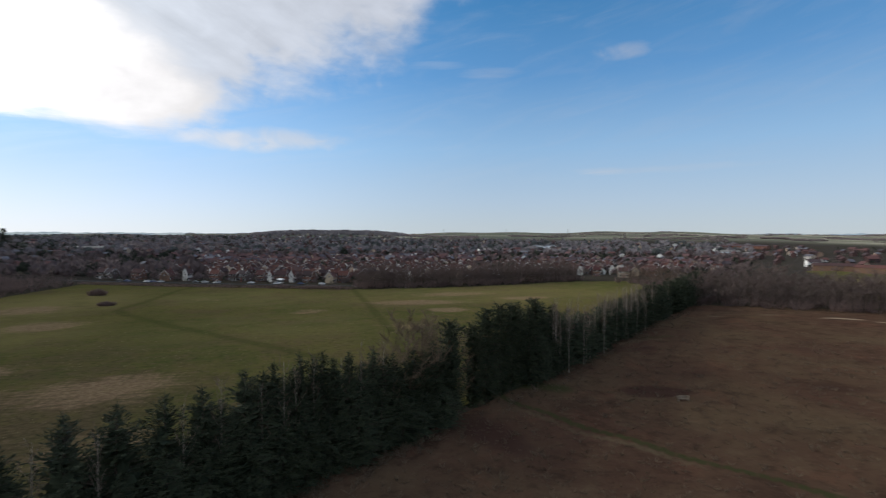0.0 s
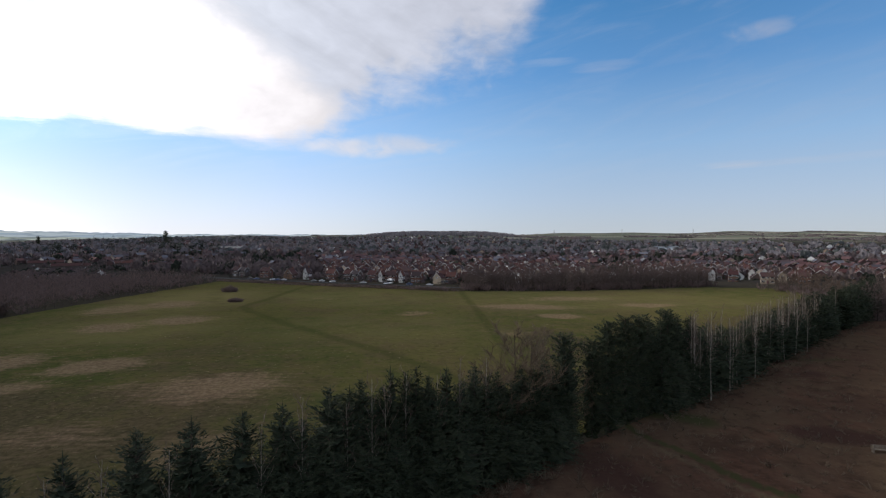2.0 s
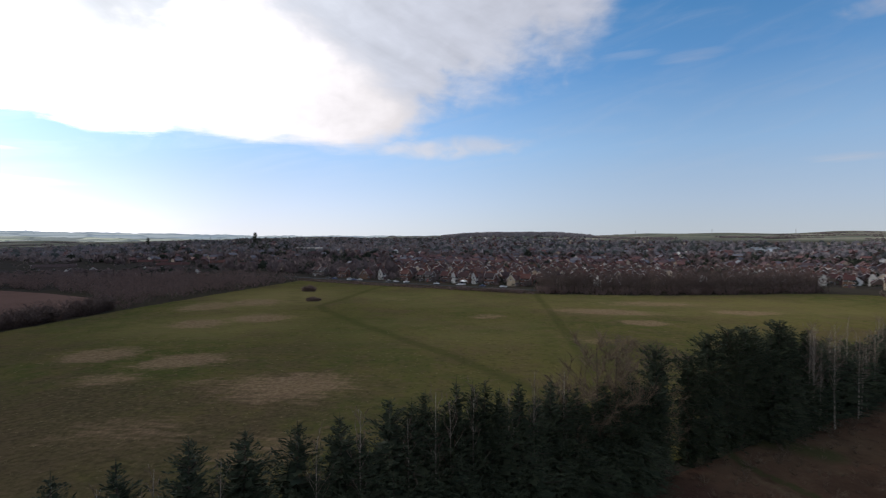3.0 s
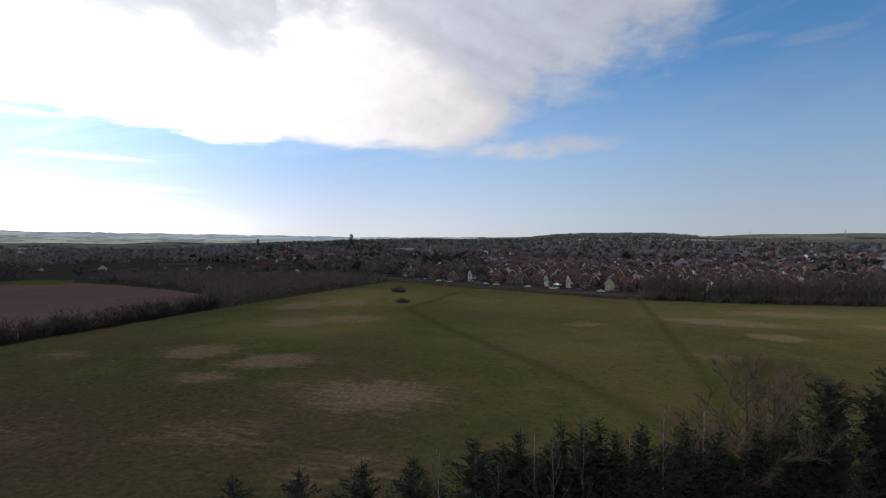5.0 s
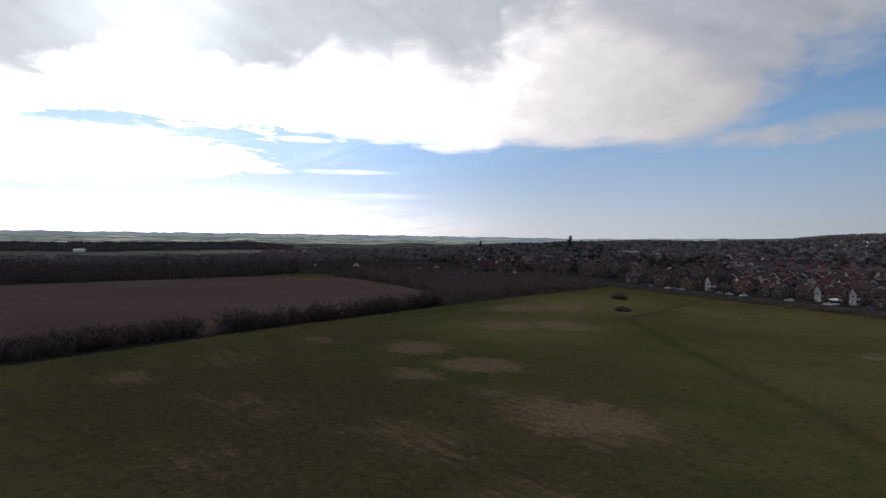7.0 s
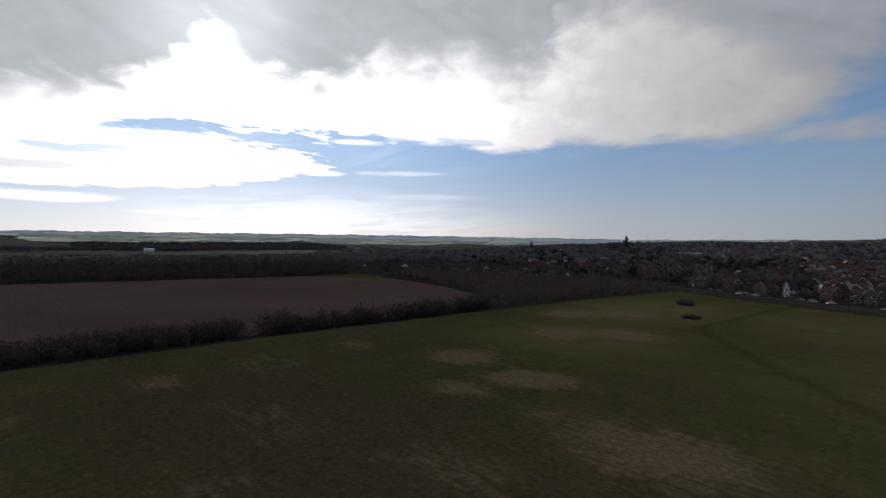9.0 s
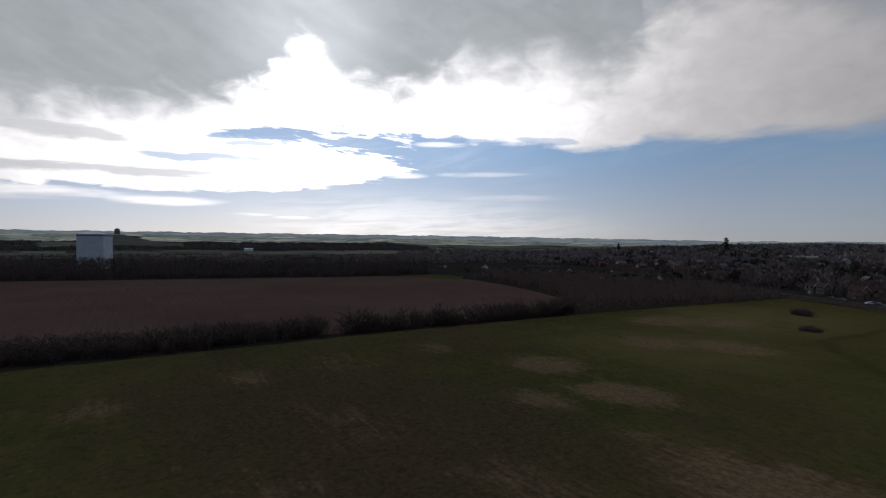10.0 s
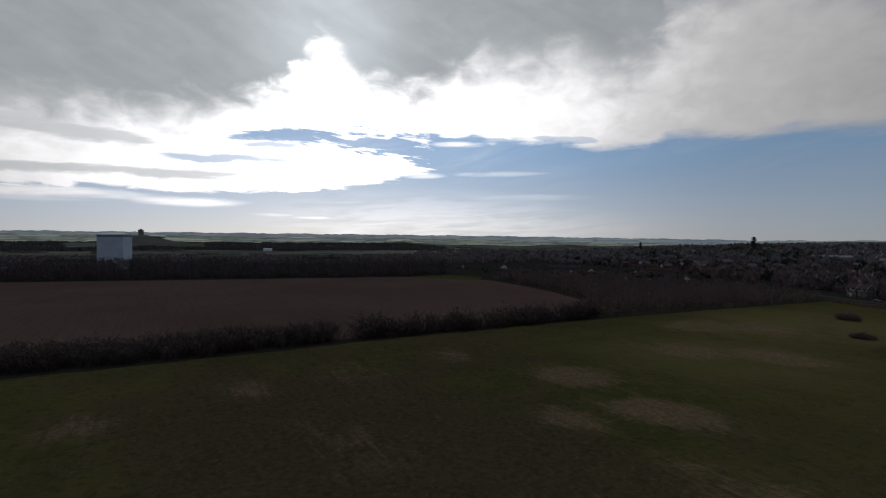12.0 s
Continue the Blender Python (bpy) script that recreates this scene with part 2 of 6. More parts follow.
    glow = m("ADD", smooth(ang, 40.0, 3.0, 0.0, 0.12), m("MULTIPLY", smooth(el, 8.0, 0.0, 0.0, 0.26), smooth(ang, 50.0, 20.0)))
    warm = m("MULTIPLY", smooth(ang, 85.0, 30.0, 0.0, 0.12), smooth(el, 9.0, 0.0))
    clear = n.add("ShaderNodeVectorMath")
    clear.operation = "SCALE"
    n.put(clear.inputs[0], sky.outputs[0])
    clear.inputs["Scale"].default_value = SKY_STRENGTH
    # the clear sky's colour from the horizon up: pale blue to deep blue
    depth = n.ramp(m("DIVIDE", el, 40.0), (0.0, (0.57, 0.64, 0.70)), (0.1, (0.47, 0.60, 0.77)), (0.25, (0.31, 0.52, 0.8)), (0.45, (0.122, 0.325, 0.655)), (0.66, (0.05, 0.22, 0.5)), (1.0, (0.04, 0.17, 0.45)))
    air = n.mix(0.9, clear.outputs[0], depth)
    bright = n.add("ShaderNodeVectorMath")
    bright.operation = "SCALE"
    n.put(bright.inputs[0], n.mix(1.0, air, n.mix(smooth(ang, 85.0, 35.0), (1.0, 1.0, 1.0), (1.03, 0.98, 1.0)), "MULTIPLY"))
    n.put(bright.inputs["Scale"], m("MULTIPLY", m("ADD", smooth(ang, 95.0, 45.0, 1.0, 1.46), smooth(ang, 50.0, 15.0, 0.0, 0.8)), smooth(ang, 2.0, 12.0, 0.85, 1.0)))
    lit = n.mix(1.0, bright.outputs[0], n.xyz(m("ADD", glow, warm), m("ADD", m("MULTIPLY", glow, 0.99), m("MULTIPLY", warm, 0.85)), m("ADD", m("MULTIPLY", glow, 0.97), m("MULTIPLY", warm, 0.6))), "ADD")
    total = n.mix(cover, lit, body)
    bg = n.add("ShaderNodeBackground")
    n.put(bg.inputs[0], total)
    out = n.add("ShaderNodeOutputWorld")
    n.put(out.inputs[0], bg.outputs[0])


SKY_STRENGTH = 0.1
build_sky()
sun = new("sun", bpy.data.lights.new("sun", "SUN"))
sun.data.energy, sun.data.angle, sun.data.color = 1.3, radians(5), (1.0, 0.93, 0.82)
sun.matrix_world = look((0, 0, 0), -SUN_DIR)
sun.location = (0, 0, 300)

# ---- materials ----


def material(name, colour, rough=0.9, bump=None, metal=0.0, spec=0.3):
    """colour(n, place) gives a colour socket or a plain colour; bump(n, place) a height socket and a distance in metres."""
    mat = bpy.data.materials.new(name)
    mat.use_nodes = True
    n = Nodes(mat.node_tree)
    place = n.add("ShaderNodeNewGeometry").outputs["Position"]
    surface = n.add("ShaderNodeBsdfPrincipled")
    c = colour(n, place) if callable(colour) else colour
    n.put(surface.inputs["Base Color"], (*c, 1.0) if isinstance(c, tuple) else c)
    n.put(surface.inputs["Roughness"], rough)
    surface.inputs["Diffuse Roughness"].default_value = 1.0 if spec < 0.15 else 0.0
    surface.inputs["Metallic"].default_value = metal
    surface.inputs["Specular IOR Level"].default_value = spec
    if bump:
        h, far = bump(n, place)
        b = n.add("ShaderNodeBump")
        b.inputs["Distance"].default_value = far
        n.put(b.inputs["Height"], h)
        n.put(surface.inputs["Normal"], b.outputs[0])
    out = n.add("ShaderNodeOutputMaterial")
    n.put(out.inputs[0], surface.outputs[0])
    return mat


def chance(n):
    return n.add("ShaderNodeObjectInfo").outputs["Random"]


def island(n):
    return n.add("ShaderNodeNewGeometry").outputs["Random Per Island"]


def attr(n, name):
    a = n.add("ShaderNodeAttribute")
    a.attribute_name = name
    return a.outputs["Fac"]


def grass_colour(n, p):
    broad = n.noise(p, 0.013, 5.0, 0.65)
    mid = n.noise(p, 0.12, 5.0, 0.65)
    fine = n.noise(p, 1.1, 4.0, 0.7)
    lines = n.noise(n.xyz(*stretched(n, p, 0.16, 0.34)), 1.0, 6.0, 0.7)
    green = n.mix(n.smooth(broad, 0.4, 0.6), (0.076, 0.084, 0.026), (0.122, 0.108, 0.036))
    green = n.mix(n.smooth(mid, 0.42, 0.7), green, (0.125, 0.104, 0.039))
    green = n.mix(n.m("MULTIPLY", n.smooth(fine, 0.5, 0.8), 0.5), green, (0.15, 0.116, 0.053))
    green = n.mix(n.m("MULTIPLY", n.smooth(n.noise(p, 0.028, 7.0, 0.72), 0.47, 0.6), 0.55), green, (0.112, 0.078, 0.045))
    green = n.mix(n.m("MULTIPLY", n.smooth(n.noise(p, 0.55, 5.0, 0.75), 0.5, 0.36), 0.6), green, (0.052, 0.05, 0.021))
    green = n.mix(n.m("MULTIPLY", n.smooth(n.noise(p, 0.4, 6.0, 0.75), 0.52, 0.64), 0.55), green, (0.125, 0.09, 0.052))
    patchy = n.noise(p, 0.045, 6.0, 0.7)
    green = n.mix(n.m("MULTIPLY", n.smooth(patchy, 0.5, 0.66), 0.4), green, (0.07, 0.076, 0.027))
    green = n.mix(n.m("MULTIPLY", n.smooth(lines, 0.52, 0.72), 0.5), green, (0.066, 0.058, 0.022))
    green = n.mix(n.m("MULTIPLY", n.smooth(n.m("ADD", attr(n, "pale"), n.m("MULTIPLY", n.m("SUBTRACT", patchy, 0.5), 0.9)), 0.1, 0.9), 0.7), green, (0.2, 0.166, 0.068))
    dead = n.smooth(n.m("ADD", attr(n, "brown"), n.m("MULTIPLY", n.m("SUBTRACT", n.noise(p, 0.07, 7.0, 0.75), 0.5), 2.2)), 0.2, 0.95)
    green = n.mix(n.m("MULTIPLY", dead, 0.72), green, n.mix(n.smooth(fine, 0.35, 0.7), (0.068, 0.05, 0.03), (0.12, 0.086, 0.052)))
    rows_ = n.noise(n.xyz(*stretched(n, p, 0.1, 0.8)), 1.0, 6.0, 0.7)
    torn = n.m("ADD", n.m("MULTIPLY", n.m("SUBTRACT", n.noise(p, 0.2, 7.0, 0.75), 0.5), 1.5), n.m("MULTIPLY", n.m("SUBTRACT", rows_, 0.5), 1.3))
    dry = n.smooth(n.m("ADD", attr(n, "dry"), torn), 0.15, 0.75)
    straw = n.mix(n.smooth(fine, 0.35, 0.7), (0.18, 0.12, 0.072), (0.3, 0.205, 0.125))
    green = n.mix(n.m("MULTIPLY", dry, 0.74), green, straw)
    lush = n.smooth(n.m("ADD", attr(n, "lush"), n.m("MULTIPLY", n.m("SUBTRACT", mid, 0.5), 1.1)), 0.2, 0.9)
    return n.mix(n.m("MULTIPLY", lush, 0.46), green, (0.05, 0.056, 0.018))


def stretched(n, p, a, b):
    s = n.add("ShaderNodeSeparateXYZ")
    n.put(s.inputs[0], p)
    return n.m("MULTIPLY", s.outputs[0], a), n.m("MULTIPLY", s.outputs[1], b), 0.0


def rough_bump(scale, far, detail=5.0):
    return lambda n, p: (n.noise(p, scale, detail, 0.7), far)


def scrub_colour(n, p):
    broad = n.noise(p, 0.03, 5.0, 0.65)
    mid = n.noise(p, 0.25, 6.0, 0.72)
    fine = n.noise(p, 1.6, 4.0, 0.7)
    c = n.mix(n.smooth(broad, 0.35, 0.65), (0.07, 0.04, 0.028), (0.086, 0.058, 0.036))
    c = n.mix(n.m("MULTIPLY", n.smooth(n.noise(p, 0.055, 6.0, 0.7), 0.46, 0.34), 0.45), c, (0.034, 0.021, 0.016))
    c = n.mix(n.m("MULTIPLY", n.smooth(n.noise(p, 0.08, 6.0, 0.7), 0.52, 0.66), 0.6), c, (0.1, 0.052, 0.034))
    c = n.mix(n.m("MULTIPLY", n.smooth(mid, 0.52, 0.75), 0.7), c, (0.108, 0.078, 0.05))
    c = n.mix(n.m("MULTIPLY", n.smooth(mid, 0.5, 0.32), 0.65), c, (0.028, 0.018, 0.014))
    c = n.mix(n.m("MULTIPLY", n.smooth(fine, 0.55, 0.75), 0.3), c, (0.13, 0.094, 0.062))
    dark = n.smooth(n.m("ADD", attr(n, "brown"), n.m("MULTIPLY", n.m("SUBTRACT", mid, 0.5), 1.2)), 0.25, 0.8)
    c = n.mix(n.m("MULTIPLY", dark, 0.75), c, (0.042, 0.022, 0.019))
    c = n.mix(n.m("MULTIPLY", n.smooth(attr(n, "pale"), 0.2, 0.8), 0.6), c, (0.115, 0.09, 0.055))
    c = n.mix(n.smooth(n.m("ADD", attr(n, "lush"), n.m("MULTIPLY", n.m("SUBTRACT", mid, 0.5), 0.5)), 0.25, 0.75), c, (0.043, 0.044, 0.02))
    return n.mix(n.smooth(attr(n, "dry"), 0.3, 0.8), c, (0.26, 0.21, 0.15))


def plough_colour(n, p):
    rows_ = n.noise(n.xyz(*stretched(n, p, 0.02, 0.9)), 1.0, 3.0, 0.6)
    broad = n.noise(p, 0.012, 4.0, 0.6)
    c = n.mix(n.smooth(broad, 0.3, 0.7), (0.134, 0.082, 0.066), (0.164, 0.106, 0.086))
    return n.mix(n.m("MULTIPLY", n.smooth(rows_, 0.4, 0.7), 0.4), c, (0.098, 0.06, 0.048))


def country_colour(n, p):
    """Gardens and tarmac in the town, then the patchwork of distant fields."""
    far = n.add("ShaderNodeVectorMath")
    far.operation = "LENGTH"
    n.put(far.inputs[0], p)
    far = far.outputs["Value"]
    cells = n.add("ShaderNodeTexVoronoi")
    warped = n.add("ShaderNodeVectorMath")
    warped.operation = "MULTIPLY"
    n.put(warped.inputs[0], p)
    warped.inputs[1].default_value = (1.0, 1.0, 0.0)
    n.put(cells.inputs["Vector"], warped.outputs[0])
    cells.inputs["Scale"].default_value = 0.0042
    tone = n.add("ShaderNodeSeparateColor")
    n.put(tone.inputs[0], cells.outputs["Color"])
    fields = n.ramp(tone.outputs[0], (0.0, (0.12, 0.125, 0.095)), (0.3, (0.2, 0.205, 0.145)), (0.5, (0.28, 0.26, 0.2)), (0.7, (0.17, 0.15, 0.125)), (1.0, (0.16, 0.165, 0.115)))
    fields = n.mix(n.smooth(n.noise(p, 0.004, 4.0, 0.6), 0.45, 0.65), fields, (0.115, 0.122, 0.096))
    town = n.mix(n.smooth(n.noise(p, 0.05, 5.0, 0.7), 0.4, 0.65), (0.04, 0.036, 0.028), (0.05, 0.044, 0.042))
    near = n.mix(n.smooth(n.noise(p, 0.2, 5.0, 0.7), 0.35, 0.7), (0.046, 0.038, 0.031), (0.056, 0.05, 0.032))
    c = n.mix(n.smooth(far, 330.0, 420.0), near, town)
    west = n.add("ShaderNodeSeparateXYZ")
    n.put(west.inputs[0], p)
    far = n.m("ADD", far, n.smooth(west.outputs[0], -850.0, -1150.0, 0.0, 800.0))
    return n.mix(n.smooth(far, 1450.0, 2000.0), c, fields)


def bark(a, b, scale=3.0):
    return lambda n, p: n.mix(n.smooth(n.noise(p, scale, 4.0, 0.7), 0.35, 0.7), a, b)


def varied(a, b, use=island):
    return lambda n, p: n.mix(use(n), a, b)


MAT = {}
MAT["grass"] = material("meadow_grass", grass_colour, 0.95, rough_bump(1.1, 0.34, 5.0), spec=0.0)
MAT["scrub"] = material("dead_scrub", scrub_colour, 0.95, rough_bump(1.1, 0.35), spec=0.0)
MAT["plough"] = material("ploughed_soil", plough_colour, 0.95, rough_bump(0.8, 0.2), spec=0.0)
MAT["country"] = material("open_country", country_colour, 0.95, spec=0.0)
MAT["needles"] = material("spruce_needles", varied((0.026, 0.036, 0.023), (0.06, 0.07, 0.04)), 0.85, spec=0.12)
MAT["evergreen"] = material("evergreen_leaves", varied((0.02, 0.026, 0.018), (0.046, 0.051, 0.034)), 0.8, spec=0.2)
MAT["bark"] = material("dark_bark", bark((0.045, 0.034, 0.026), (0.1, 0.08, 0.062)))
MAT["birch"] = material("pale_birch_bark", bark((0.16, 0.138, 0.112), (0.36, 0.31, 0.25), 1.5))
MAT["twig"] = material("bare_twigs", varied((0.095, 0.066, 0.05), (0.16, 0.112, 0.084)))
MAT["twig_red"] = material("reddish_twigs", varied((0.124, 0.085, 0.077), (0.2, 0.137, 0.121)))
MAT["twig_dark"] = material("dark_twigs", varied((0.085, 0.062, 0.056), (0.145, 0.105, 0.09)))
MAT["dead"] = material("dead_stalks", varied((0.078, 0.054, 0.037), (0.145, 0.105, 0.07)))
MAT["straw"] = material("straw_tufts", varied((0.13, 0.115, 0.042), (0.26, 0.2, 0.1)))
# boughs of distant copses, lightened and greyed to stand for haze
MAT["far_boughs"] = material("hazed_boughs", varied((0.16, 0.13, 0.125), (0.26, 0.21, 0.2)))
MAT["valley_boughs"] = material("valley_boughs", varied((0.09, 0.078, 0.076), (0.15, 0.128, 0.124)))
MAT["pasture"] = material("green_pasture", bark((0.1, 0.125, 0.045), (0.16, 0.175, 0.075), 0.02))
MAT["garden_twig"] = material("garden_twigs", varied((0.112, 0.084, 0.082), (0.19, 0.143, 0.136)))
# far crowns: haze put into the colour of twigs and evergreens
MAT["far_twig"] = material("hazed_grey_twigs", varied((0.18, 0.16, 0.168), (0.28, 0.254, 0.26)))
MAT["far_canopy"] = material("hazed_canopy", varied((0.075, 0.086, 0.084), (0.13, 0.14, 0.134)))
MAT["oak_twig"] = material("dark_oak_twigs", varied((0.095, 0.068, 0.044), (0.16, 0.115, 0.075)))
MAT["hedge_twig"] = material("dark_hedge_twigs", varied((0.07, 0.05, 0.044), (0.122, 0.086, 0.074)))
MAT["twig_grey"] = material("grey_brown_twigs", varied((0.085, 0.062, 0.064), (0.145, 0.105, 0.104)))
MAT["trim"] = material("weathered_white_trim", bark((0.48, 0.46, 0.43), (0.74, 0.72, 0.68), 0.8), 0.7)


def brick_colour(n, p):
    tone = n.ramp(chance(n), (0.0, (0.062, 0.03, 0.029)), (0.55, (0.085, 0.046, 0.041)), (0.85, (0.12, 0.08, 0.07)), (0.95, (0.32, 0.26, 0.2)), (1.0, (0.5, 0.48, 0.44)))
    return n.mix(n.m("MULTIPLY", n.smooth(n.noise(p, 1.2, 5.0, 0.7), 0.4, 0.8), 0.35), tone, (0.12, 0.09, 0.07))


def roof_colour(n, p):
    tone = n.ramp(chance(n), (0.0, (0.082, 0.04, 0.04)), (0.35, (0.118, 0.052, 0.047)), (0.6, (0.062, 0.044, 0.046)), (0.8, (0.155, 0.066, 0.053)), (1.0, (0.072, 0.064, 0.07)))
    return n.mix(n.m("MULTIPLY", n.smooth(n.noise(p, 0.9, 5.0, 0.7), 0.35, 0.75), 0.5), tone, (0.058, 0.038, 0.034))


def isle_wall(n, p):
    return n.ramp(island(n), (0.0, (0.062, 0.033, 0.032)), (0.6, (0.088, 0.053, 0.048)), (0.84, (0.14, 0.1, 0.09)), (0.9, (0.5, 0.48, 0.44)), (1.0, (0.75, 0.74, 0.71)))


def isle_roof(n, p):
    return n.ramp(island(n), (0.0, (0.085, 0.046, 0.046)), (0.4, (0.125, 0.06, 0.055)), (0.7, (0.068, 0.054, 0.06)), (1.0, (0.14, 0.14, 0.16)))


def gable_colour(n, p, use=chance):
    return n.ramp(use(n), (0.0, (0.062, 0.033, 0.03)), (0.7, (0.09, 0.052, 0.047)), (0.76, (0.34, 0.25, 0.18)), (0.92, (0.5, 0.42, 0.33)), (0.96, (0.7, 0.68, 0.64)), (1.0, (0.8, 0.79, 0.77)))


def far_gable_colour(n, p):
    return gable_colour(n, p, island)


MAT["gable"] = material("gable_wall", gable_colour, 0.85)
MAT["far_gable"] = material("distant_gables", far_gable_colour, 0.85)
MAT["brick_grey"] = material("grey_brown_brick", bark((0.085, 0.064, 0.056), (0.14, 0.11, 0.095), 1.4), 0.85)
MAT["wall"] = material("house_wall", brick_colour, 0.85)
MAT["roof"] = material("clay_roof_tiles", roof_colour, 0.85, spec=0.1)
MAT["render"] = material("white_render", bark((0.5, 0.48, 0.44), (0.64, 0.62, 0.58), 0.4), 0.8)
MAT["brick_brown"] = material("brown_brick", bark((0.14, 0.08, 0.052), (0.21, 0.13, 0.085), 1.4), 0.85)
MAT["cream"] = material("cream_render", bark((0.29, 0.23, 0.165), (0.38, 0.31, 0.225), 0.4), 0.8)
MAT["brick_red"] = material("red_brick", bark((0.13, 0.06, 0.042), (0.19, 0.095, 0.065), 1.4), 0.85)
MAT["far_wall"] = material("distant_walls", isle_wall, 0.85)
MAT["far_roof"] = material("distant_roofs", isle_roof, 0.75, spec=0.15)
MAT["white"] = material("white_paint", (0.78, 0.78, 0.76), 0.5)
MAT["glass"] = material("window_glass", (0.02, 0.024, 0.03), 0.08, spec=0.6)
MAT["door"] = material("painted_door", lambda n, p: n.ramp(chance(n), (0.0, (0.3, 0.04, 0.03)), (0.5, (0.05, 0.08, 0.12)), (1.0, (0.5, 0.5, 0.48))), 0.5)
MAT["tarmac"] = material("tarmac", bark((0.04, 0.04, 0.042), (0.065, 0.063, 0.06), 0.8), 0.95, spec=0.05)
MAT["fence"] = material("weathered_fence", bark((0.07, 0.05, 0.035), (0.13, 0.095, 0.065), 1.5), 0.9)
MAT["cladding"] = material("pale_metal_cladding", lambda n, p: n.mix(n.smooth(n.noise(p, 0.15, 3.0, 0.6), 0.3, 0.7), (0.52, 0.56, 0.62), (0.61, 0.65, 0.7)), 0.6)
MAT["grey_clad"] = material("dark_grey_cladding", bark((0.11, 0.12, 0.13), (0.15, 0.16, 0.17), 0.3), 0.6)
MAT["louvre"] = material("dark_louvres", (0.03, 0.032, 0.036), 0.7)
MAT["concrete"] = material("weathered_concrete", bark((0.16, 0.15, 0.14), (0.26, 0.25, 0.23), 0.2), 0.9)
MAT["timber"] = material("bleached_timber", bark((0.15, 0.115, 0.085), (0.24, 0.19, 0.14), 2.0), 0.9)
MAT["steel"] = material("galvanised_steel", (0.3, 0.3, 0.31), 0.5, metal=0.6)
MAT["paint"] = material("car_paint", lambda n, p: n.ramp(chance(n), (0.0, (0.75, 0.75, 0.75)), (0.45, (0.4, 0.42, 0.44)), (0.6, (0.03, 0.03, 0.035)), (0.8, (0.05, 0.08, 0.2)), (1.0, (0.25, 0.03, 0.03))), 0.3, spec=0.5)
MAT["rubber"] = material("tyre_rubber", (0.02, 0.02, 0.02), 0.8)

# ---- the lie of the land ----
RIDGE = [(-180, 0.5), (-60, 0.22), (-50, 0.36), (-41, 0.5), (-33, 0.72), (-25, 0.55), (-10, 0.45), (10, 0.4), (27, 0.1), (33, -0.15), (44, -0.2),
         (51, -0.15), (57, -0.05), (63, 0.0), (74, 0.0), (86, 0.02), (100, 0.0), (130, 0.5), (180, 0.5)]
HAZE_RIDGE = [(-180, 0.3), (-66, 0.3), (-50, 0.42), (-33, 0.5), (-10, 0.4), (10, 0.45), (27, 0.45), (33, 0.62), (44, 0.8), (51, 0.92), (57, 0.98), (63, 1.04), (74, 1.08),
              (86, 1.1), (100, 1.04), (130, 0.8), (180, 0.3)]


def step(a, b, x):
    t = np.clip((x - a) / (b - a), 0, 1)
    return t * t * (3 - 2 * t)


def height(x, y):
    """Ground height, for numbers or arrays."""
    r, az = np.hypot(x, y), np.degrees(np.arctan2(-np.asarray(x, float), y))
    ridge = 30 + 4400 * np.tan(np.radians(np.interp(az, *zip(*RIDGE))))
    ridge = ridge + 7 * np.sin(np.radians(az) * 17 + 1) + 4 * np.sin(np.radians(az) * 41)
    side = step(50, 25, az) * step(-75, -40, az)
    town = 33 * step(560, 2350, r) * side
    start = 2500 - 1600 * step(35, 62, az)
    town = town + 20 * np.exp(-((az + 2) / 8.0) ** 4) * step(1800, 2350, r) * step(3000, 2500, r)
    valley = 24 * step(1700, 2400, r) * step(54, 66, az) * step(150, 120, az)
    knoll = 40 * np.exp(-((x + 2615) ** 2 + (y + 21) ** 2) / 115.0 ** 2)
    knoll = knoll + 9 * np.exp(-((x + 520) ** 2 + (y - 1010) ** 2) / 330.0 ** 2)
    return np.maximum(town + (ridge - town) * step(start, 4500, r), valley) + knoll


def mesh_from(name, verts, faces, mats, index=None, smooth=False):
    me = bpy.data.meshes.new(name)
    me.from_pydata(verts, [], faces)
    for mt in mats:
        me.materials.append(mt)
    if index is not None:
        me.polygons.foreach_set("material_index", np.asarray(index, np.int32))
    if smooth:
        me.polygons.foreach_set("use_smooth", np.ones(len(me.polygons), bool))
    me.update()
    return me


def build_ground():
    radii = np.concatenate([np.linspace(0, 600, 31), 600 * (4950 / 600) ** np.linspace(0.02, 1, 60)])
    turns = np.linspace(0, 2 * np.pi, 289)[:-1]
    verts = [(0, 0, 0)]
    for r in radii[1:]:
        xs, ys = -r * np.sin(turns), r * np.cos(turns)
        verts += list(zip(xs.tolist(), ys.tolist(), (height(xs, ys) - 0.05).tolist()))
    k, faces = len(turns), []
    for j in range(k):
        faces.append((0, 1 + j, 1 + (j + 1) % k))
    for i in range(len(radii) - 2):
        a, b = 1 + i * k, 1 + (i + 1) * k
        faces += [(a + j, b + j, b + (j + 1) % k, a + (j + 1) % k) for j in range(k)]
    ground = new("ground", mesh_from("ground", verts, faces, [MAT["country"]], smooth=True))
    tagged(ground, "rolling open country with fields and hedges", "ground", kind="structure")


def inside(x, y, poly):
    hit = np.zeros(np.shape(x), bool)
    for (x0, y0), (x1, y1) in zip(poly, poly[1:] + poly[:1]):
        if y0 != y1:
            hit ^= ((y0 > y) != (y1 > y)) & (x < (x1 - x0) * (y - y0) / (y1 - y0) + x0)
    return hit


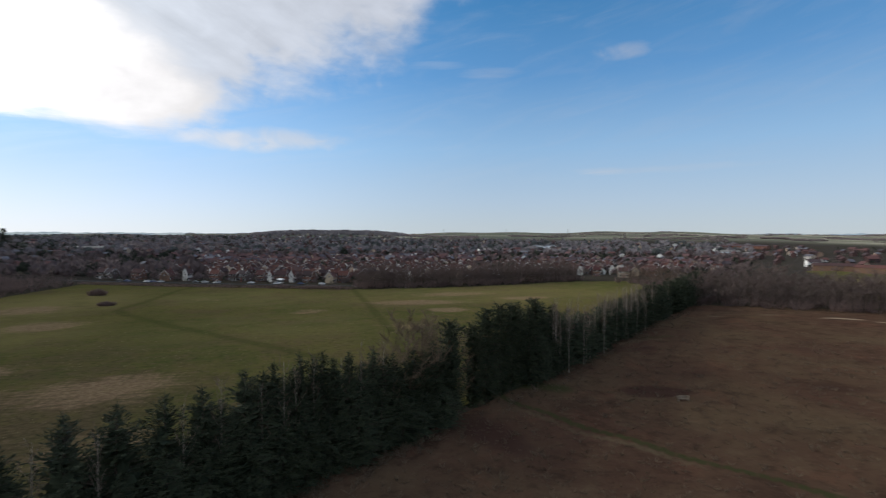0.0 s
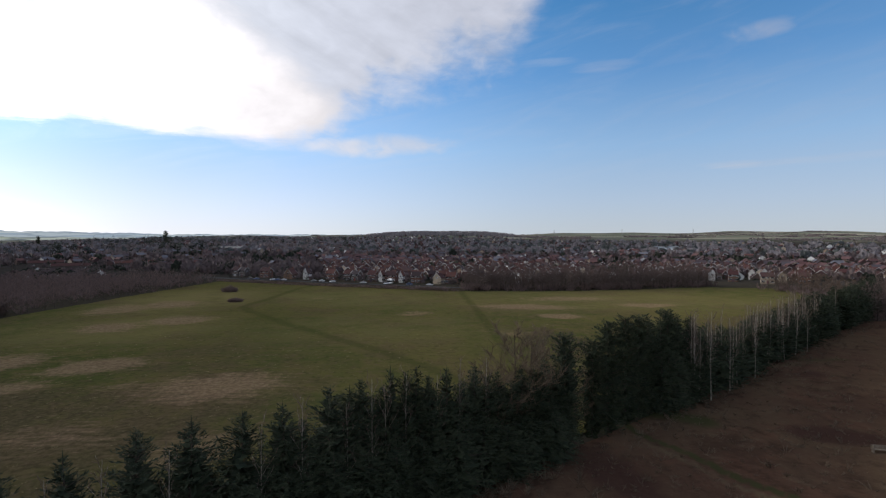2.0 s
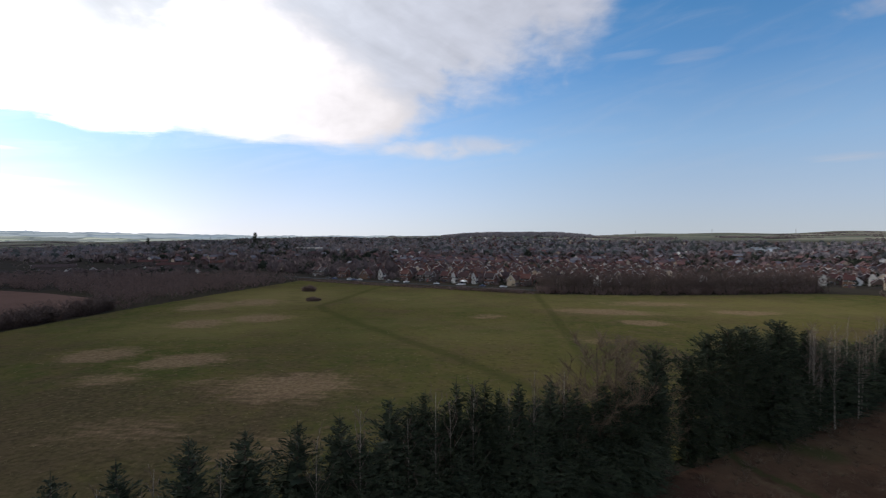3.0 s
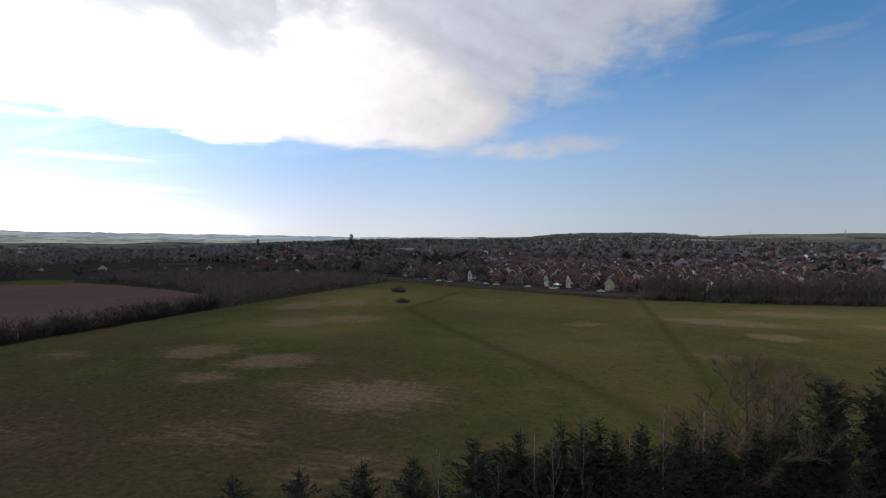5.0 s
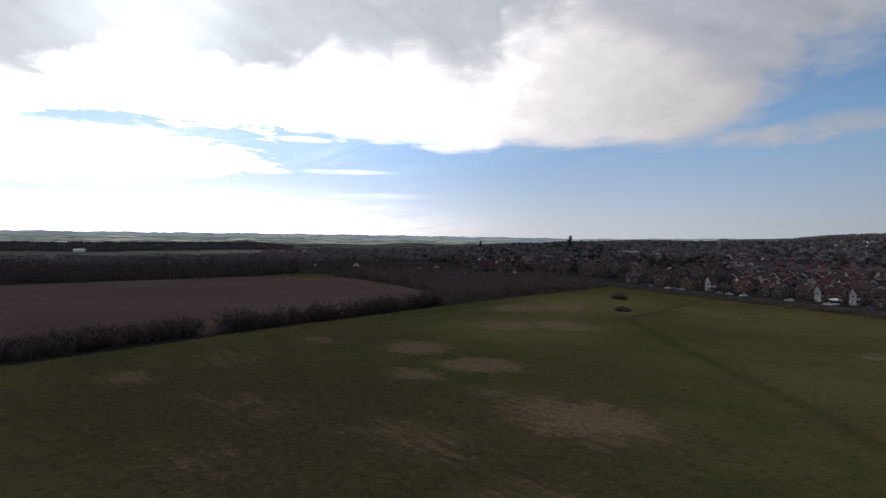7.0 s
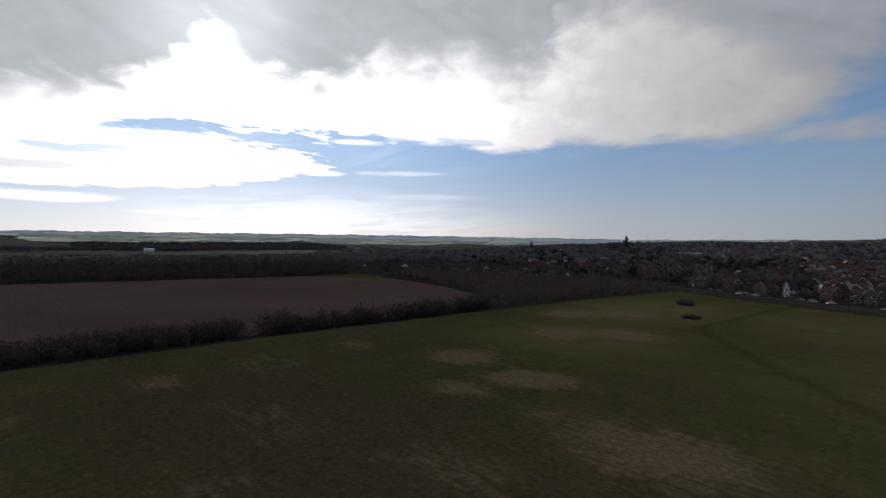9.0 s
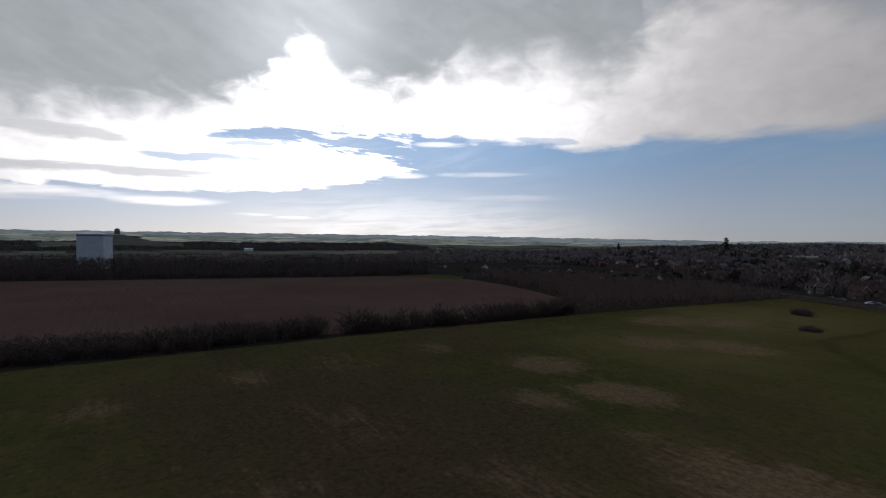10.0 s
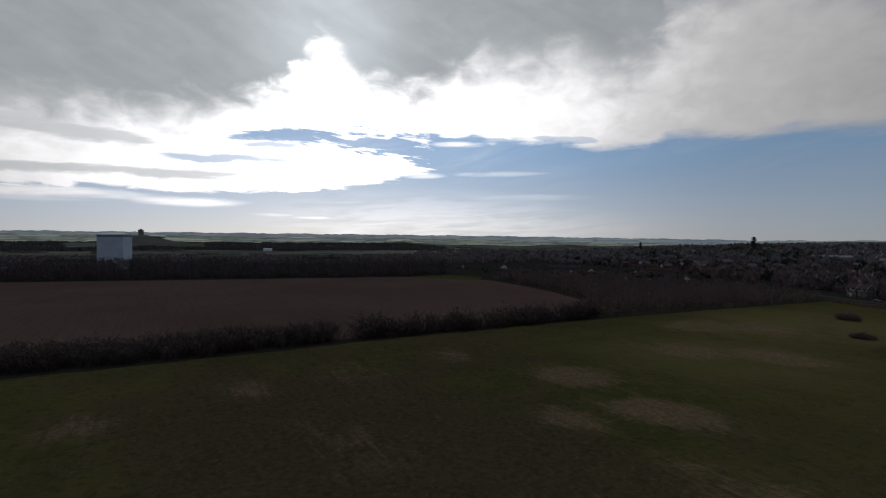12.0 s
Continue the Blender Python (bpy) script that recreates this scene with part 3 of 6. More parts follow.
def near_line(x, y, line):
    """Distance from points to a polyline."""
    best = np.full(np.shape(x), 1e9)
    for (x0, y0), (x1, y1) in zip(line, line[1:]):
        dx, dy = x1 - x0, y1 - y0
        t = np.clip(((x - x0) * dx + (y - y0) * dy) / (dx * dx + dy * dy), 0, 1)
        best = np.minimum(best, np.hypot(x - x0 - t * dx, y - y0 - t * dy))
    return best


def swell(x, y, lift, bumpy):
    return lift + bumpy * (np.sin(x * 0.31 + 1.3 * np.sin(y * 0.17)) + np.sin(y * 0.43 + np.sin(x * 0.23))) * 0.5


def field_sheet(name, poly, cell, mat, label, lift, dry=(), paths=(), bumpy=0.1, pale=(), brown=()):
    """A sheet over a polygon, with the measure of dryness and of trodden or lush growth at each corner."""
    (x0, y0), (x1, y1) = np.min(poly, 0), np.max(poly, 0)
    nx, ny = int((x1 - x0) / cell) + 1, int((y1 - y0) / cell) + 1
    gx, gy = np.meshgrid(np.linspace(x0, x1, nx + 1), np.linspace(y0, y1, ny + 1))
    cx, cy = (gx[:-1, :-1] + gx[1:, 1:]) / 2, (gy[:-1, :-1] + gy[1:, 1:]) / 2
    keep = inside(cx, cy, poly)
    idx = np.arange((nx + 1) * (ny + 1)).reshape(ny + 1, nx + 1)
    quads = np.stack([idx[:-1, :-1], idx[:-1, 1:], idx[1:, 1:], idx[1:, :-1]], -1)[keep]
    used, quads = np.unique(quads, return_inverse=True)
    quads = quads.reshape(-1, 4)
    vx, vy = (g.ravel()[used].copy() for g in (gx, gy))
    # draw the ragged outer corners onto the polygon's own edge
    rim = np.bincount(quads.ravel(), minlength=len(vx)) < 4
    best = np.full(rim.sum(), 1e9)
    ox, oy = vx[rim].copy(), vy[rim].copy()
    tx, ty = ox.copy(), oy.copy()
    for (xa, ya), (xb, yb) in zip(poly, poly[1:] + poly[:1]):
        dx, dy = xb - xa, yb - ya
        t = np.clip(((ox - xa) * dx + (oy - ya) * dy) / (dx * dx + dy * dy), 0, 1)
        px, py = xa + t * dx, ya + t * dy
        near = np.hypot(ox - px, oy - py)
        take = (near < best) & (near < 1.5 * cell)
        best[take], tx[take], ty[take] = near[take], px[take], py[take]
    vx[rim], vy[rim] = tx, ty
    vz = swell(vx, vy, lift, bumpy)
    me = mesh_from(name, np.stack([vx, vy, vz], 1).tolist(), quads.tolist(), [mat], smooth=True)
    d, l, w, o = (np.zeros(len(vx)) for _ in range(4))
    for spots, into in ((dry, d), (pale, w), (brown, o)):
        for px, py, rx, ry, turn, s in spots:
            c, sn = math.cos(radians(turn)), math.sin(radians(turn))
            u, v = ((vx - px) * c + (vy - py) * sn) / rx, ((vy - py) * c - (vx - px) * sn) / ry
            into[:] = np.maximum(into, s * np.exp(-1.1 * (u * u + v * v) ** 1.5))
    for line, width, s in paths:
        l = np.maximum(l, s * np.exp(-(near_line(vx, vy, line) / width) ** 2))
    for key, val in (("dry", d), ("lush", l), ("pale", w), ("brown", o)):
        me.attributes.new(key, "FLOAT", "POINT").data.foreach_set("value", val.astype(np.float32))
    return tagged(new(name, me), label, "field", kind="structure")


FIELD_RIDGE = [(-180, 0.0), (20, 0.0), (38, 0.15), (48, 0.35), (58, 0.58), (70, 0.66), (82, 0.74), (92, 0.82), (104, 0.78), (118, 0.3), (180, 0.0)]


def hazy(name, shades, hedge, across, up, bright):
    """Far hillsides with haze put into a glowing colour: strips of field in a few shades, parted by darker hedges."""
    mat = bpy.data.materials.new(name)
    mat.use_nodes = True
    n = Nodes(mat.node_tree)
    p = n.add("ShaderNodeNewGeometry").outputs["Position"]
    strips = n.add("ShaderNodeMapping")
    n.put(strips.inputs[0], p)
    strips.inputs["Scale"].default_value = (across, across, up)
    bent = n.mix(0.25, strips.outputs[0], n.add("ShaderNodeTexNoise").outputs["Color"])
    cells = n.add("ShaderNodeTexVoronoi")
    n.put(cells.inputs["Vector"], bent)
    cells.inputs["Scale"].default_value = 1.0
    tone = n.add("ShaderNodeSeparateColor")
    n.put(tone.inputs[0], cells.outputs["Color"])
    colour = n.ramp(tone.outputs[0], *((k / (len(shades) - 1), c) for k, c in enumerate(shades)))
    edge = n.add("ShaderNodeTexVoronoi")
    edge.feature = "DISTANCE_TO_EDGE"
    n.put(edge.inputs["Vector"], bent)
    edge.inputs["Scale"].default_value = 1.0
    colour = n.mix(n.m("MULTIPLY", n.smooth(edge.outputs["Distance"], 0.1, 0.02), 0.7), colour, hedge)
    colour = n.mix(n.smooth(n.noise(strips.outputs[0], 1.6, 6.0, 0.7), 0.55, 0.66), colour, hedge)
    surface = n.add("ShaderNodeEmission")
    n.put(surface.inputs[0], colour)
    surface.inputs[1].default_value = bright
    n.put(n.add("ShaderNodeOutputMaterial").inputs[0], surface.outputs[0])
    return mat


def far_range(name, ridge, near, bumps, mat, label):
    """A long range of hills all round the horizon, higher towards the back."""
    verts, faces = [], []
    turns = np.linspace(-70, 118, 700)
    for az in turns:
        a = radians(az)
        rise = 245 * math.tan(radians(np.interp(az, *zip(*ridge)))) / math.tan(radians(3))
        rise = rise * near / 4700 + bumps * (1.2 * math.sin(az * 1.1) + 0.8 * math.sin(az * 2.7 + 1) + 0.6 * math.sin(az * 7.3) + 0.4 * math.sin(az * 17.0) + 0.3 * math.sin(az * 41.0))
        for far, up in ((near, -0.5), (near + 80, 0.35), (near + 170, 0.75), (near + 240, 1.0)):
            verts.append((-far * math.sin(a), far * math.cos(a), 30 + max(rise, 1.0) * up if up > 0 else 8.0))
    for i in range(len(turns) - 1):
        for j in range(3):
            faces.append((4 * i + j, 4 * i + j + 1, 4 * i + j + 5, 4 * i + j + 4))
    tagged(new(name, mesh_from(name, verts, faces, [mat], smooth=True)), label, "hills", kind="structure")


def build_far_hills():
    """Far hills as a plain glowing backdrop, paled by haze put into their colour."""
    blue = hazy("glowing_haze_hills", ((0.21, 0.27, 0.335), (0.25, 0.305, 0.355), (0.32, 0.365, 0.385), (0.22, 0.275, 0.33)), (0.155, 0.195, 0.24), 0.004, 0.06, 1.4)
    green = hazy("glowing_haze_fields", ((0.13, 0.155, 0.165), (0.27, 0.31, 0.25), (0.15, 0.18, 0.185), (0.38, 0.41, 0.35), (0.135, 0.16, 0.172), (0.32, 0.34, 0.32)), (0.08, 0.1, 0.115), 0.0065, 0.13, 1.5)
    far_range("backdrop", HAZE_RIDGE, 4700, 2.2, blue, "blue hills along the horizon, glowing with painted haze")
    far_range("backdrop_fields", FIELD_RIDGE, 4350, 1.6, green, "pale green patchwork of fields on distant slopes, glowing with painted haze")


build_ground()
build_far_hills()
MEADOW = [(-160, 5), (-160, 60), (-161, 105), (-159, 150), (-157, 195), (-151, 265), (-142, 344), (-82, 316), (-28, 292), (24, 271), (70, 268),
          (115, 274), (173, 286), (210, 275), (205, 210), (155, 168), (110, 135), (60, 96), (19, 67), (-33, 31), (-70, 2), (-110, -12)]
# x, y, half-sizes, turn, strength of the dry patches
DRY = [(-102, 118, 10.5, 9, 20, 0.92), (-77, 114, 11.5, 7.5, 30, 0.95), (-83, 98, 8, 6, 0, 0.65), (-42, 97, 15, 11, 15, 0.8), (-105, 165, 11, 10, 0, 0.85),
       (-89, 179, 13, 11, 20, 0.85), (-128, 207, 13, 17, 0, 0.75), (-114, 222, 15, 15, 30, 0.8), (-4, 191, 8, 7, 10, 0.6), (52, 182, 9, 7, -10, 1.0),
       (44, 208, 22, 9, -10, 0.9), (99, 210, 14, 7, 0, 0.95), (-127, 53, 9, 5, 0, 0.6), (-119, 26, 8, 6, 10, 0.55), (-132, 104, 9, 6, 0, 0.5),
       (-58, 98, 9, 6, 0, 0.4), (-57, 72, 12, 7, 0, 0.45), (-33, 68, 10, 6, 20, 0.45), (28, 150, 7, 10, 60, 0.5), (-50, 241, 18, 8, 0, 0.3), (70, 235, 26, 10, 0, 0.65), (-128, 75, 14, 9, 0, 0.35), (-90, 62, 16, 8, 10, 0.3), (-70, 45, 14, 8, 0, 0.3)]
PATH_A = [(-70, 310), (-74, 290), (-76, 241), (-79, 215), (-73, 203), (-50, 172), (-28, 146), (-10, 125), (6, 102), (14, 88), (24, 70)]
PATH_B = [(21, 275), (21, 253), (22, 206), (22, 155), (22, 127), (20, 100)]
PATH_C = [(-76, 212), (-95, 225), (-112, 262), (-125, 310)]
field_sheet("meadow", MEADOW, 1.6, MAT["grass"], "rough olive-green meadow with straw-coloured dry patches", 0.2, DRY,
            [(PATH_A, 2.5, 1.0), (PATH_B, 2.1, 0.95), (PATH_C, 6, 0.45), ([(-118, 215), (-62, 185), (-50, 140)], 34, 0.42)], 0.12,
            [(90, 228, 120, 50, 0, 0.5), (-35, 245, 70, 40, -24, 0.5), (-20, 160, 60, 40, 0, 0.4), (-112, 240, 40, 60, 0, 0.7), (-100, 165, 45, 40, 0, 0.55)],
            [(-85, 62, 80, 40, 8, 1.0), (-45, 100, 40, 26, 20, 0.45), (-128, 110, 26, 40, 0, 0.6)])
PLOUGH = [(-186, -20), (-172, 60), (-168, 85), (-168, 130), (-164, 190), (-182, 221), (-248, 249), (-299, 263), (-352, 272), (-415, 228), (-460, 52), (-495, -80), (-360, -90)]
field_sheet("ploughed_field", PLOUGH, 8, MAT["plough"], "bare reddish-brown ploughed field", 0.02, bumpy=0.05)
SCRUB = [(-33, 29), (19, 64), (28, 70), (60, 94), (110, 132), (155, 165), (180, 160), (230, 130), (230, -40), (60, -60), (-60, -50), (-70, 0)]
SCRUB_PATH = [(28, 79), (31.5, 74), (33, 68.5), (35.5, 64.5), (38, 57.5), (42, 50.6), (46, 43.6), (50, 38), (53.4, 33.2), (58, 26), (70, 8)]
field_sheet("scrub_field", SCRUB, 1.1, MAT["scrub"], "brown overgrown field of dead bramble and grass", 0.32,
            [(186, 122, 9, 2.0, -30, 0.9), (168, 136, 7, 1.5, -30, 0.6), (196, 112, 8, 1.6, -35, 0.8), (146, 140, 6, 1.2, -25, 0.6)],
            [(SCRUB_PATH, 0.85, 1.0), ([(32, 78), (38, 78), (45, 74)], 3.2, 0.75), ([(92, 113), (102, 112)], 3, 0.5)], 0.25,
            pale=[(41, 48.5, 14, 1.0, -58, 0.8), (34, 62, 9, 1.0, -65, 0.7), (86, 108, 9, 2.5, 20, 0.6)],
            brown=[(62, 68, 8, 4.0, -18, 1.0), (24, 56, 5, 10, 10, 0.8), (30, 47, 5, 4, 0, 0.5), (80, 76, 5, 2.5, 0, 0.5), (100, 60, 14, 4, -20, 0.5), (84, 100, 5, 3, 0, 0.6), (120, 90, 16, 4, -25, 0.45)])
field_sheet("far_pasture", [(-345, 259), (-385, 292), (-420, 276), (-415, 232)], 8, MAT["grass"], "small green strip of pasture", 0.05)
field_sheet("right_pasture", [(215, 150), (300, 190), (430, 330), (500, 330), (480, 240), (330, 120), (240, 120)], 8, MAT["grass"], "dull green pasture beyond the thicket", 0.06,
            [(360, 230, 60, 30, 40, 0.4)])

ring = lambda lo, hi, r: [(-r * math.sin(radians(a)), r * math.cos(radians(a))) for a in np.linspace(lo, hi, 9)]  # noqa: E731
field_sheet("valley_pasture", ring(71, 98, 1300) + ring(98, 71, 1690), 24, MAT["pasture"], "bright green pasture on the low ground before the far woods", 0.06)

# ---- plants ----


class Shape:
    """Verts and faces gathered for one mesh, with a material number for each face."""

    def __init__(self):
        self.v, self.f, self.k = [], [], []

    def tube(self, points, radii, sides, k):
        base = len(self.v)
        for n, (p, r) in enumerate(zip(points, radii)):
            d = (points[min(n + 1, len(points) - 1)] - points[max(n - 1, 0)]).normalized()
            a = d.orthogonal().normalized()
            b = d.cross(a)
            for s in range(sides):
                t = 2 * math.pi * s / sides
                self.v.append(tuple(p + r * (math.cos(t) * a + math.sin(t) * b)))
        for n in range(len(points) - 1):
            for s in range(sides):
                q = base + n * sides
                self.f.append((q + s, q + (s + 1) % sides, q + sides + (s + 1) % sides, q + sides + s))
                self.k.append(k)

    def blade(self, p, way, width, k, turn=0.0):
        """A thin pointed leaf or twig from p along way."""
        side = way.orthogonal().normalized()
        side = Matrix.Rotation(turn, 3, way.normalized()) @ side * width / 2
        b = len(self.v)
        self.v += [tuple(p - side), tuple(p + side), tuple(p + way)]
        self.f.append((b, b + 1, b + 2))
        self.k.append(k)

    def frond(self, p, way, width, k, turn=0.0):
        """A leaf-shaped four-cornered spray."""
        side = Matrix.Rotation(turn, 3, way.normalized()) @ way.orthogonal().normalized() * width / 2
        b = len(self.v)
        self.v += [tuple(p), tuple(p + 0.45 * way - side), tuple(p + way), tuple(p + 0.45 * way + side)]
        self.f.append((b, b + 1, b + 2, b + 3))
        self.k.append(k)

    def box(self, x0, y0, z0, x1, y1, z1, k):
        b = len(self.v)
        self.v += [(x, y, z) for z in (z0, z1) for x, y in ((x0, y0), (x1, y0), (x1, y1), (x0, y1))]
        self.f += [tuple(b + q for q in f) for f in ((3, 2, 1, 0), (4, 5, 6, 7), (0, 1, 5, 4), (1, 2, 6, 5), (2, 3, 7, 6), (3, 0, 4, 7))]
        self.k += [k] * 6

    def mesh(self, name, mats, smooth=False):
        return mesh_from(name, self.v, self.f, mats, self.k, smooth)

    def split(self, name, mats):
        """One mesh for each material number."""
        out = []
        for k, mt in enumerate(mats):
            faces = [f for f, q in zip(self.f, self.k) if q == k]
            used = sorted({i for f in faces for i in f})
            at = {i: n for n, i in enumerate(used)}
            out.append(mesh_from(name, [self.v[i] for i in used], [tuple(at[i] for i in f) for f in faces], [mt]))
        return out


def conifer(rng, tall, wide, round_top=False, per=7, sprays=8, step_=0.42, size=1.0, inner=0):
    """Trunk and rising boughs with sprays of needles over a dense heart; materials 0 bark, 1 needles."""
    s = Shape()
    lean = Vector((rng.uniform(-0.3, 0.3), rng.uniform(-0.3, 0.3), 0))
    spine = lambda z: Vector((0, 0, z)) + lean * (z / tall) ** 2  # noqa: E731
    s.tube([spine(tall * q) for q in (0, 0.05, 0.35, 0.7, 1.0)], [0.26, 0.2, 0.16, 0.09, 0.015], 6, 0)
    z, lobes = 0.5, [rng.uniform(0, 6.3) for _ in range(3)]
    while z < tall - 0.15:
        q = z / tall
        reach = wide * (min(1.0, (1 - q) * 2.1 + 0.04) if not round_top else math.sqrt(max(0.02, 1 - q ** 3.2)))
        reach *= min(1.0, 0.75 + 1.4 * q)
        for b in range(inner):
            a = rng.uniform(0, 2 * math.pi)
            out = Vector((math.cos(a), math.sin(a), rng.uniform(-0.3, 0.5))) * reach * rng.uniform(0.45, 0.72)
            s.frond(spine(z + rng.uniform(-0.3, 0.3)), out, 0.42 * reach + 0.1, 1, rng.uniform(-0.8, 0.8))
        for b in range(per if q < 0.85 else per - 2):
            a = rng.uniform(0, 2 * math.pi)
            far = max(0.15, reach * rng.uniform(0.6, 1.08) * (1 + 0.12 * math.sin(2 * a + lobes[0]) + 0.1 * math.sin(3 * a + 1.3 * z + lobes[1])))
            out = Vector((math.cos(a), math.sin(a), 0))
            lift = rng.uniform(0.0, 0.4) + 0.6 * q ** 2
            root = spine(z + rng.uniform(-0.2, 0.2))
            bough = [root, root + out * far * 0.55 + Vector((0, 0, far * lift * 0.4)), root + out * far + Vector((0, 0, far * (lift - 0.12)))]
            if far > 0.8:
                s.blade(bough[0], bough[2] - bough[0], 0.06, 0)
            for i in range(sprays):
                t = (i + rng.uniform(0.2, 1.0)) / sprays
                if inner:
                    t = t ** 0.6
                at = bough[0].lerp(bough[2], t) + Vector((0, 0, 0.1 * far * math.sin(t * 3)))
                turn = rng.choice((-1, 1)) * rng.uniform(0.1, 1.0)
                small = size * min(1.0, 0.3 + far * 0.32)
                way = Matrix.Rotation(turn, 3, "Z") @ out * rng.uniform(0.5, 1.0) * (1.1 - 0.3 * t) + Vector((0, 0, rng.uniform(-0.25, 0.4) + 0.3 * q))
                s.frond(at, way * small, rng.uniform(0.14, 0.26) * small, 1, rng.uniform(-0.9, 0.9))
        z += step_ * rng.uniform(0.8, 1.2)
    s.blade(spine(tall - 0.7), Vector((0, 0, 1.4)), 0.14, 1)
    return s


def bare_tree(rng, tall, spread, limbs=8, branches=5, twigs=8, thick=0.22, low=0.3, width=0.05, up=0.5, fine=True):
    """A leafless tree: trunk, limbs, branches and fine twigs; materials 0 bark, 1 twigs."""
    s = Shape()
    bend = Vector((rng.uniform(-0.6, 0.6), rng.uniform(-0.6, 0.6), 0))
    spine = lambda q: Vector((0, 0, tall * q)) + bend * math.sin(q * 2.4) * tall / 14  # noqa: E731
    s.tube([spine(q) for q in (0, 0.25, 0.5, 0.75, 1.0)], [thick, thick * 0.8, thick * 0.55, thick * 0.3, 0.02], 5, 0)
    for n in range(limbs):
        q = low + (0.95 - low) * (n + rng.random()) / limbs
        a = n * 2.4 + rng.uniform(-0.5, 0.5)
        reach = spread * (1.1 - 0.65 * q) * rng.uniform(0.7, 1.2)
        out = Vector((math.cos(a), math.sin(a), rng.uniform(up * 0.6, up * 1.8))).normalized()
        p0 = spine(q)
        p1 = p0 + out * reach * 0.5 + Vector((0, 0, reach * 0.1))
        p2 = p1 + (out + Vector((rng.uniform(-0.4, 0.4), rng.uniform(-0.4, 0.4), 0.45))).normalized() * reach * 0.55
        s.tube([p0, p1, p2], [thick * 0.4 * (1.1 - q), thick * 0.24 * (1.1 - q), 0.012], 4 if fine else 3, 0)
        for b in range(branches):
            t = 0.2 + 0.8 * (b + rng.random()) / branches
            c0 = p0.lerp(p1, t * 2) if t < 0.5 else p1.lerp(p2, t * 2 - 1)
            way = (out * 0.6 + Vector((rng.uniform(-1, 1), rng.uniform(-1, 1), rng.uniform(0.1, 1.0)))).normalized()
            far = reach * rng.uniform(0.25, 0.5)
            c1 = c0 + way * far
            if fine:
                s.tube([c0, c1], [0.03, 0.008], 3, 1)
            else:
                s.blade(c0, c1 - c0, 0.07, 1)
            for w in range(twigs):
                at = c0.lerp(c1, rng.uniform(0.15, 1.0))
                tw = (way + Vector((rng.uniform(-1.1, 1.1), rng.uniform(-1.1, 1.1), rng.uniform(-0.3, 1.0)))).normalized()
                s.blade(at, tw * rng.uniform(0.5, 1.5) * far * 0.7, width, 1, rng.uniform(0, 3))
    return s


def shrub(rng, tall, wide, stems=22, twigs=9, width=0.06):
    """A bare many-stemmed bush; material 0 twigs."""
    s = Shape()
    for n in range(stems):
        a, r = rng.uniform(0, 2 * math.pi), wide * 0.5 * math.sqrt(rng.random())
        p0 = Vector((math.cos(a) * r * 0.5, math.sin(a) * r * 0.5, 0))
        p1 = Vector((math.cos(a) * r * 1.5, math.sin(a) * r * 1.5, tall * rng.uniform(0.6, 1.0) * (1 - 0.3 * (r / wide * 2) ** 2)))
        s.tube([p0, p0.lerp(p1, 0.5) + Vector((0, 0, 0.1 * tall)), p1], [0.05, 0.035, 0.01], 3, 0)
        for t in range(twigs):
            at = p0.lerp(p1, rng.uniform(0.15, 1.0)) + Vector((0, 0, 0.05 * tall))
            way = Vector((rng.uniform(-1, 1), rng.uniform(-1, 1), rng.uniform(-0.1, 1.0))).normalized()
            s.blade(at, way * tall * rng.uniform(0.15, 0.35), width, 0, rng.uniform(0, 3))
    return s


def leafy(rng, tall, wide, clumps=26, leaves=22, size=0.5):
    """A rounded evergreen of many clumps on a short trunk; materials 0 bark, 1 leaves."""
    s = Shape()
    s.tube([Vector((0, 0, tall * q)) for q in (0, 0.3, 0.8)], [0.3, 0.22, 0.05], 5, 0)
    for c in range(clumps):
        q = rng.uniform(0.15, 1.0)
        r = wide * 0.5 * math.sqrt(max(0.05, 1 - (2 * q - 0.95) ** 2)) * rng.uniform(0.5, 1.0)
        a = rng.uniform(0, 2 * math.pi)
        mid = Vector((math.cos(a) * r, math.sin(a) * r, tall * q * 0.95))
        for n in range(leaves):
            off = Vector((rng.gauss(0, 1), rng.gauss(0, 1), rng.gauss(0, 0.8))) * wide * 0.1
            s.frond(mid + off, Vector((rng.uniform(-1, 1), rng.uniform(-1, 1), rng.uniform(-0.4, 0.9))).normalized() * size * rng.uniform(0.7, 1.4), size * 0.8, 1, rng.uniform(0, 3))
    return s


def wood_patch(rng, w, d, tall, blades, width):
    """A stretch of distant wood seen as a mass of upright boughs; material 0."""
    s = Shape()
    for c in range(max(1, blades // 8)):
        x, y = rng.uniform(-w, w) / 2, rng.uniform(-d, d) / 2
        h = tall * rng.uniform(0.6, 1.0)
        for n in range(8):
            a, low = rng.uniform(0, 6.3), n / 8
            p = Vector((x + math.cos(a) * width * 0.4, y + math.sin(a) * width * 0.4, h * (0.05 + 0.5 * low)))
            way = Vector((math.cos(a) * (1 - low) * 0.9, math.sin(a) * (1 - low) * 0.9, 1.0)) * h * 0.45
            s.frond(p, way, width * rng.uniform(0.8, 1.4), 0, rng.uniform(0, 3))
    return s


def part(name, data, parent, label="", m=None):
    """One mesh object under a thing or a part."""
    ob = new(name, data)
    ob.parent = parent
    if m is not None:
        ob.matrix_basis = m
    if label:
        ob["label"] = label
    return ob


def tree_thing(name, meshes, names, label, category, group=""):
    tree = new(name)
    tagged(tree, label, category, group)
    for me, nm in zip(meshes, names):
        part(nm, me, tree)
    return tree


